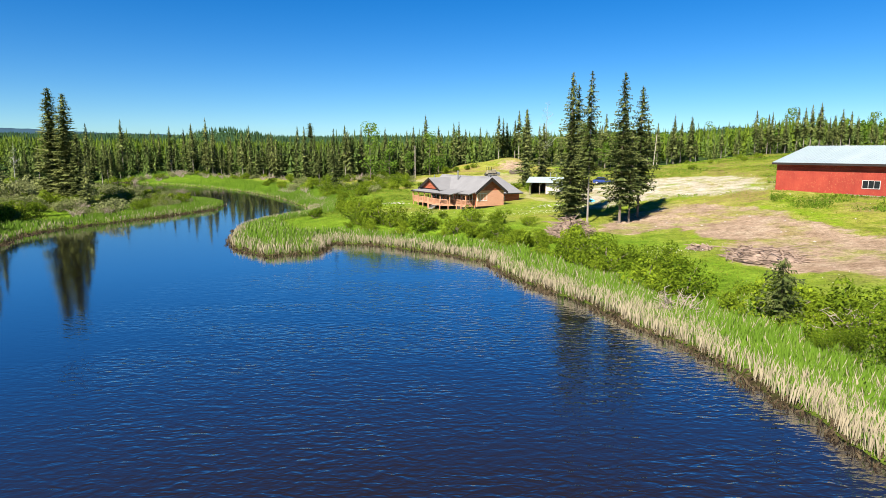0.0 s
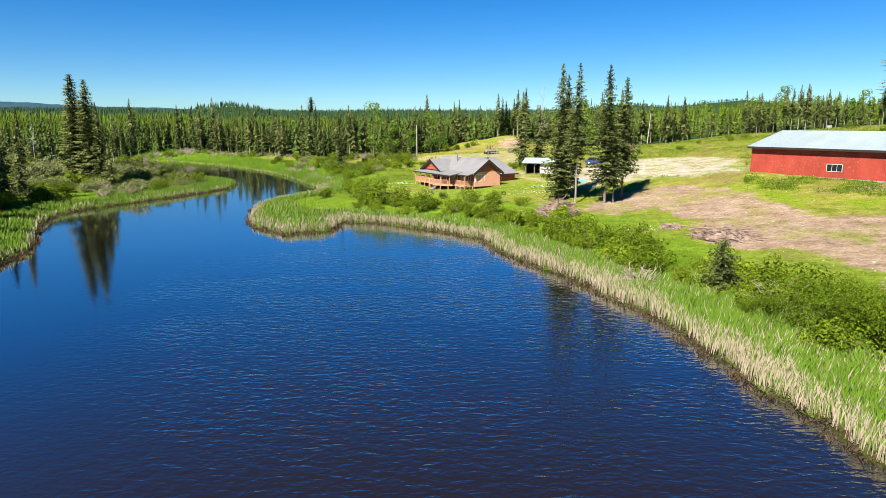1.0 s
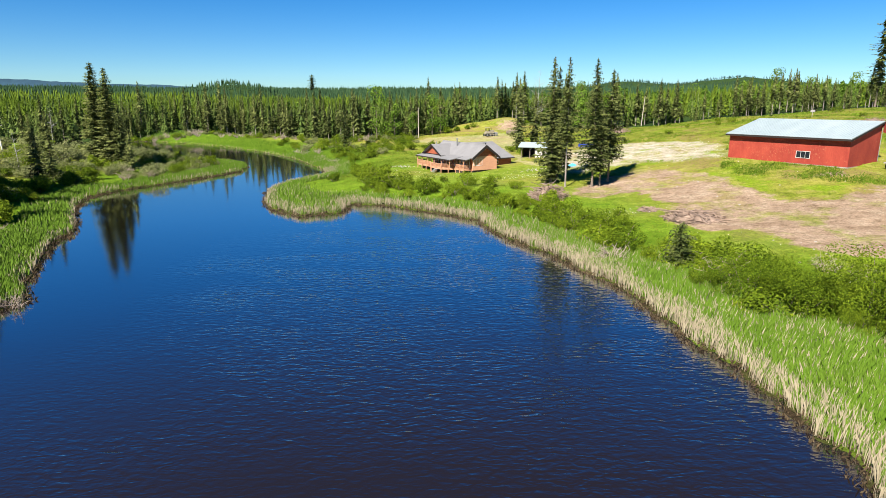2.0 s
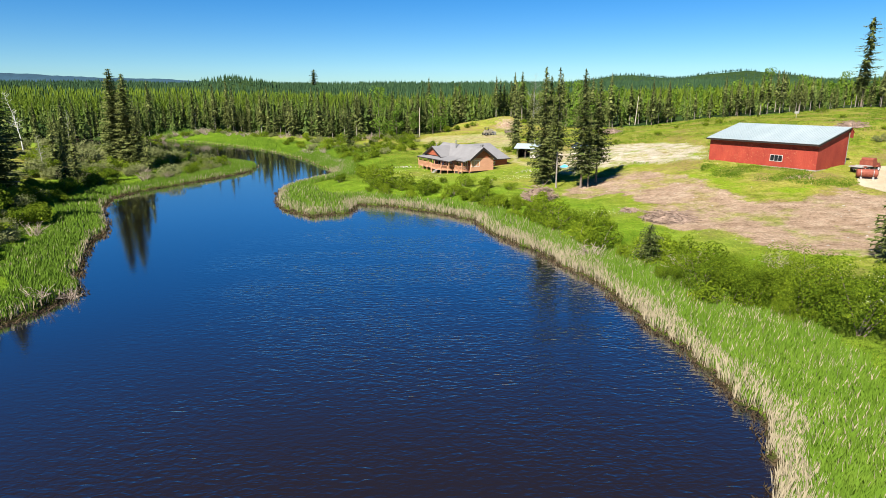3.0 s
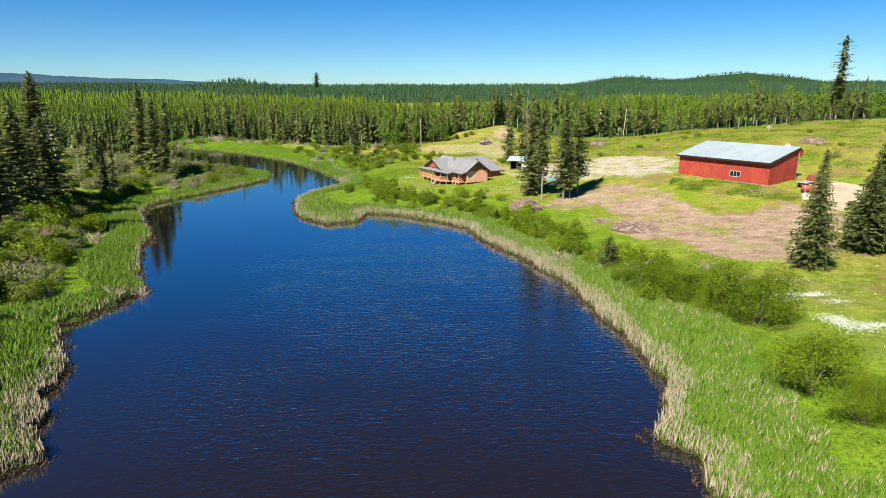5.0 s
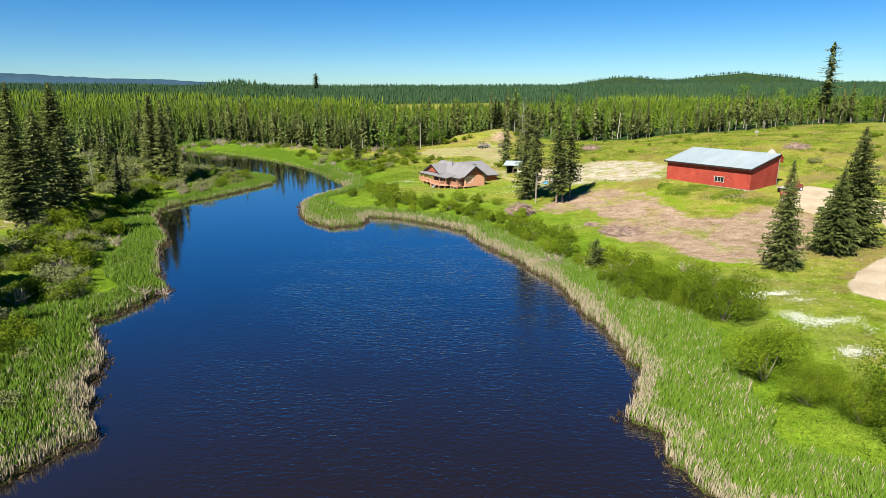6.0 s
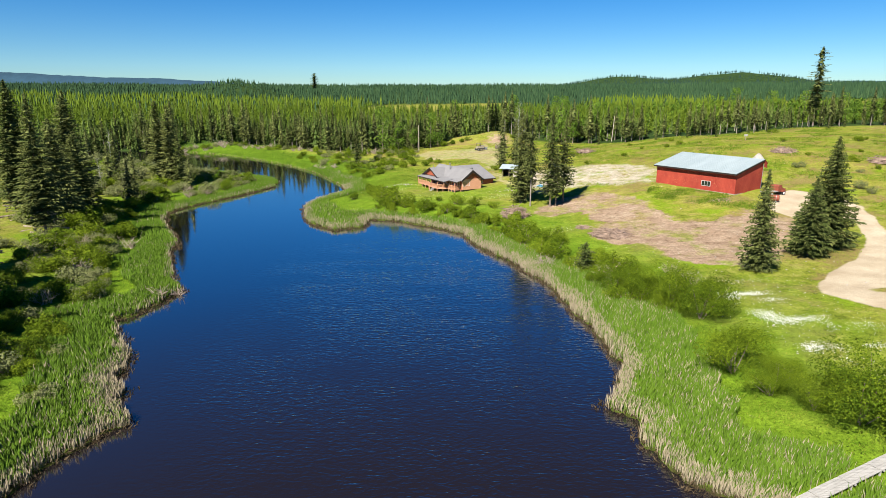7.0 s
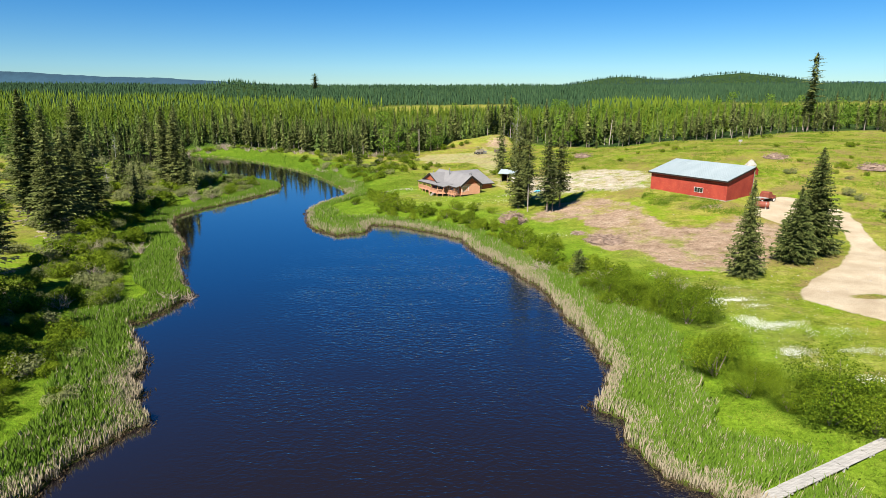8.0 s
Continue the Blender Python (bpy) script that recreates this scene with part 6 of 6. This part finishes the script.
def old_truck():
    t = thing("truck", stand(68.2, 79.6, radians(28)), "old faded red flatbed truck parked beside the barn", "truck")
    part("chassis", a_box(-2.8, 2.6, -.45, .45, .55, .8), M_TYRE, t)
    part("cab", prism([(.2, -.9, .8), (1.5, -.9, .8), (1.5, -.9, 1.45), (1.15, -.9, 2.15), (.3, -.9, 2.15), (.2, -.9, 1.9)], (0, 1.8, 0)), M_RUST, t)
    part("bonnet", prism([(1.5, -.75, .7), (2.7, -.75, .7), (2.75, -.75, 1.3), (1.5, -.75, 1.45)], (0, 1.5, 0)), M_RUST, t)
    part("windscreen", prism([(1.49, -.75, 1.5), (1.19, -.75, 2.08), (1.19, .75, 2.08), (1.49, .75, 1.5)], (.03, 0, .015)), M_GLASS, t)
    part("bed", a_box(-2.9, .1, -1.0, 1.0, .85, 1.0), M_GREYWOOD, t, "grey timber flat bed")
    part("headboard", a_box(.0, .1, -1.0, 1.0, 1.0, 1.7), M_RUST, t)
    part("bumper", a_box(2.72, 2.84, -.85, .85, .5, .68, bevel=.02), M_STEEL, t)
    for y in (-.62, .62):
        part("headlight", a_tube((2.74, y, 1.05), (2.8, y, 1.05), .1), M_WHITE, t)
    for x in (-1.9, 1.9):
        for y in (-.88, .88):
            wheel(t, x, y, .46, .28)
            part("mudguard", prism([(x - .6, y - .16, .75), (x - .35, y - .16, 1.02), (x + .35, y - .16, 1.02), (x + .6, y - .16, .75)], (0, .32, 0)), M_RUST, t)


def fuel_tank():
    f = thing("fuel_tank", stand(65.4, 74.9, radians(-25)), "rust-red cylindrical steel tank lying on timber blocks", "tank")
    part("shell", tube(tube(a_tube((-1.3, 0, .85), (1.3, 0, .85), .62, .62, 18), (-1.3, 0, .85), (-1.42, 0, .85), .62, .4, 18), (1.3, 0, .85), (1.42, 0, .85), .62, .4, 18), M_RUST, f)
    for x in (-.8, .8):
        part("block", a_box(x - .12, x + .12, -.6, .6, -.1, .32), M_GREYWOOD, f)
        part("band", a_tube((x - .04, 0, .85), (x + .04, 0, .85), .635, .635, 18), M_STEEL, f)
    part("filler_cap", a_tube((.2, 0, 1.44), (.2, 0, 1.6), .1), M_STEEL, f)


def blue_car():
    c = thing("car", stand(34.6, 135.5, radians(-12)), "dark blue car parked on pale gravel", "car")
    part("body", prism([(-2.1, -.85, .3), (2.1, -.85, .3), (2.15, -.85, .7), (1.2, -.85, .9), (-1.9, -.85, .95), (-2.15, -.85, .7)], (0, 1.7, 0)), M_BLUE, c)
    part("roof", prism([(-1.7, -.72, .94), (-1.2, -.72, 1.38), (.3, -.72, 1.38), (1.1, -.72, .92)], (0, 1.44, 0)), M_GLASS, c, "dark glazed cabin")
    part("roof_panel", a_box(-1.2, .3, -.7, .7, 1.375, 1.42, bevel=.02), M_BLUE, c)
    for x in (-1.35, 1.35):
        for y in (-.78, .78):
            wheel(c, x, y, .32, .2)
    for y in (-.6, .6):
        part("headlight", a_box(2.08, 2.17, y - .15, y + .15, .55, .68), M_WHITE, c)


def tarp_heap(x, y, r, h, mat, label, name="tarpaulin", peak=1.0):
    rng = random.Random(int(x * 7))
    bm = bmesh.new()
    k = 12
    rings = []
    for f, g in ((1, 0), (.8, .25), (.5, .62), (.2, .93)):
        rings.append([bm.verts.new((r * f * math.cos(i / k * 6.283) * rng.uniform(.9, 1.1), r * f * math.sin(i / k * 6.283) * rng.uniform(.9, 1.1), h * g)) for i in range(k)])
    tip = bm.verts.new((0, 0, h))
    for a, b in zip(rings, rings[1:]):
        for i in range(k):
            bm.faces.new((a[i], a[(i + 1) % k], b[(i + 1) % k], b[i]))
    for i in range(k):
        bm.faces.new((rings[-1][i], rings[-1][(i + 1) % k], tip))
    ob = part(name, bm, mat)
    ob.matrix_world = stand(x, y, 0, 1, .03)
    return tagged(ob, label, "tarpaulin" if name == "tarpaulin" else "heap")


bulldozer()
log_pile(25.0, 204.5, 7, 4.5, radians(10), "low stack of cut logs on the yard")
log_pile(-14.5, 119.0, 3, 2.2, radians(40), "few grey cut logs in the grass")
old_truck()
fuel_tank()
blue_car()
tarp_heap(26.0, 110.5, 1.0, .5, M_TARPBLUE, "crumpled bright blue tarpaulin on the grass")
tarp_heap(81.6, 113.4, 1.5, 1.5, M_STONE, "pale conical heap standing on the slope behind the barn", "conical_heap")


def sign_post():
    s = thing("sign_post", stand(97.2, 153.3), "blank pale board on a thin post in the meadow", "sign")
    part("post", a_box(-.05, .05, -.05, .05, -.3, 1.8), M_POLE, s)
    part("board", a_box(-.6, .6, -.10, -.05, 1.2, 1.8), M_GREYWOOD, s)


sign_post()


# ---- flowers, stones, aspens ----
def daisies():
    rng = np.random.default_rng(15)
    cl = [(37.6, 28.6, 1.3, .5, 420), (36.2, 27.4, .8, .6, 260), (39.4, 28.0, .9, .35, 240), (39.2, 33.0, 2.2, .5, 120), (40.2, 25.2, .8, .5, 130), (37.2, 20.4, .7, .9, 520), (38.4, 18.6, .9, .6, 460), (40.6, 18.4, .9, .4, 240), (41.8, 16.6, .5, .8, 60),
          (37.4, 11.6, .65, .6, 460), (39.2, 11.4, .5, .5, 70), (39.0, 8.4, 1.0, .8, 60), (41.0, 4.6, .9, .6, 360), (43.0, 2.6, 1.3, .7, 420), (43.9, 10.8, .8, .5, 150), (46.0, 9.8, .7, .7, 90), (45.4, 16.0, 1.6, .8, 120), (42.5, 11.0, .4, .3, 50), (41, 20, 5, 6, 220),
          (33.6, 34.0, 1.2, 1.0, 90), (18, 102, 2.5, .8, 130), (13.5, 101, 3, 1.5, 70), (0, 103, 6, 3, 120), (36, 55, 8, 5, 40), (44, 30, 8, 4, 60), (60, 100, 30, 18, 80), (48, 112, 14, 6, 120), (40, 118, 10, 6, 120), (-10, 116, 6, 3, 90), (24, 68, 2.5, 1.2, 90)]
    pts = np.concatenate([np.stack([rng.normal(cx, sx, n), rng.normal(cy, sy, n)], 1) for cx, cy, sx, sy, n in cl])
    pts = pts[(shore(pts[:, 0], pts[:, 1]) > 4) & (polygon_distance(DIRT, pts[:, 0], pts[:, 1]) > 0) & (polygon_distance(ROAD, pts[:, 0], pts[:, 1]) > 0)]
    z = heights(pts) + rng.uniform(0.10, 0.24, len(pts))
    V, T = [], []
    for (x, y), zz in zip(pts, z):
        r, a0, k = rng.uniform(.02, .055), rng.uniform(0, 6), len(V)
        V += [(x + r * math.cos(a0 + i * 1.0472), y + r * math.sin(a0 + i * 1.0472), zz + rng.uniform(-.03, .03)) for i in range(6)] + [(x, y, zz + .03)]
        T += [(k + i, k + (i + 1) % 6, k + 6) for i in range(6)]
    tagged(link_mesh("daisies", np.array(V), np.array(T), M_DAISY), "drifts of small white daisies in the meadow", "flowers", kind="stuff")


def stones():
    rng = np.random.default_rng(16)
    pts = np.concatenate([np.stack([rng.normal(cx, sx, n), rng.normal(cy, sy, n)], 1) for cx, cy, sx, sy, n in ((40, 20, 5, 7, 16), (52, 62, 12, 12, 40), (34, 85, 6, 6, 20), (42, 112, 10, 8, 70), (60, 40, 8, 8, 30), (40, 45, 5, 6, 24), (-15.5, 123, 1.3, .9, 70), (-9, 124.5, 1.6, .9, 80), (19, 109, 2.5, 1.2, 60))])
    z = heights(pts)
    V, T = [], []
    oct_ = [(1, 0, 0), (-1, 0, 0), (0, 1, 0), (0, -1, 0), (0, 0, 1), (0, 0, -1)]
    fs = [(0, 2, 4), (2, 1, 4), (1, 3, 4), (3, 0, 4), (2, 0, 5), (1, 2, 5), (3, 1, 5), (0, 3, 5)]
    for (x, y), zz in zip(pts, z):
        r, k = rng.uniform(.05, .2), len(V)
        V += [(x + r * a * rng.uniform(.7, 1.3), y + r * b * rng.uniform(.7, 1.3), zz + r * c * .6 * rng.uniform(.8, 1.2)) for a, b, c in oct_]
        T += [(k + a, k + b, k + c) for a, b, c in fs]
    tagged(link_mesh("field_stones", np.array(V), np.array(T), M_STONE), "scattered pale stones on dirt and grass", "stones", kind="stuff")


daisies()
stones()


def aspen(seed, h, label="light green aspen among the conifers"):
    rng = random.Random(seed)
    ob = thing("aspen_tree", Matrix(), label, "tree", "aspens")
    part("trunk", trunk_bm(h * .85, .008 * h), M_BARK, ob, "greyish smooth trunk")
    blobs = []
    for _ in range(13):
        f = rng.uniform(.14, .93)
        a, q = rng.uniform(0, 6.28), h * .19 * (1.15 - f) * rng.uniform(.3, 1.2)
        blobs.append((q * math.cos(a), q * math.sin(a), h * f, h * rng.uniform(.08, .135)))
    bm = bmesh.new()
    for b in blobs:
        tube(bm, (0, 0, b[2] - h * .09), b[:3], .05, .015, 4, False)
    part("branchwork", bm, M_BARK, ob)
    V, T = leaf_cloud(rng, blobs, 700, .30)
    link_mesh("crown", V, T, M_ASPEN, ob)
    return ob


def aspens():
    rng = random.Random(4)
    kinds = [aspen(80 + i, 10 + 1.5 * i) for i in range(4)]
    spots = []
    for _ in range(44):
        x = rng.uniform(-130, 210)
        if rng.random() < .55:
            x = rng.uniform(28, 210)
        spots.append((x, float(forest_line(x)) + rng.uniform(2, 130) ** 1.0))
    spots += [(-16, 208), (-10, 215), (0, 222), (-22, 206), (50, 210), (54, 207), (46, 212), (-3, 219)]
    for i, (x, y) in enumerate(spots):
        m = stand(x, y, rng.uniform(0, 6.28), rng.uniform(.8, 1.25))
        if i < 4:
            kinds[i].matrix_world = m
        else:
            copy_thing(kinds[i % 4], m)


aspens()
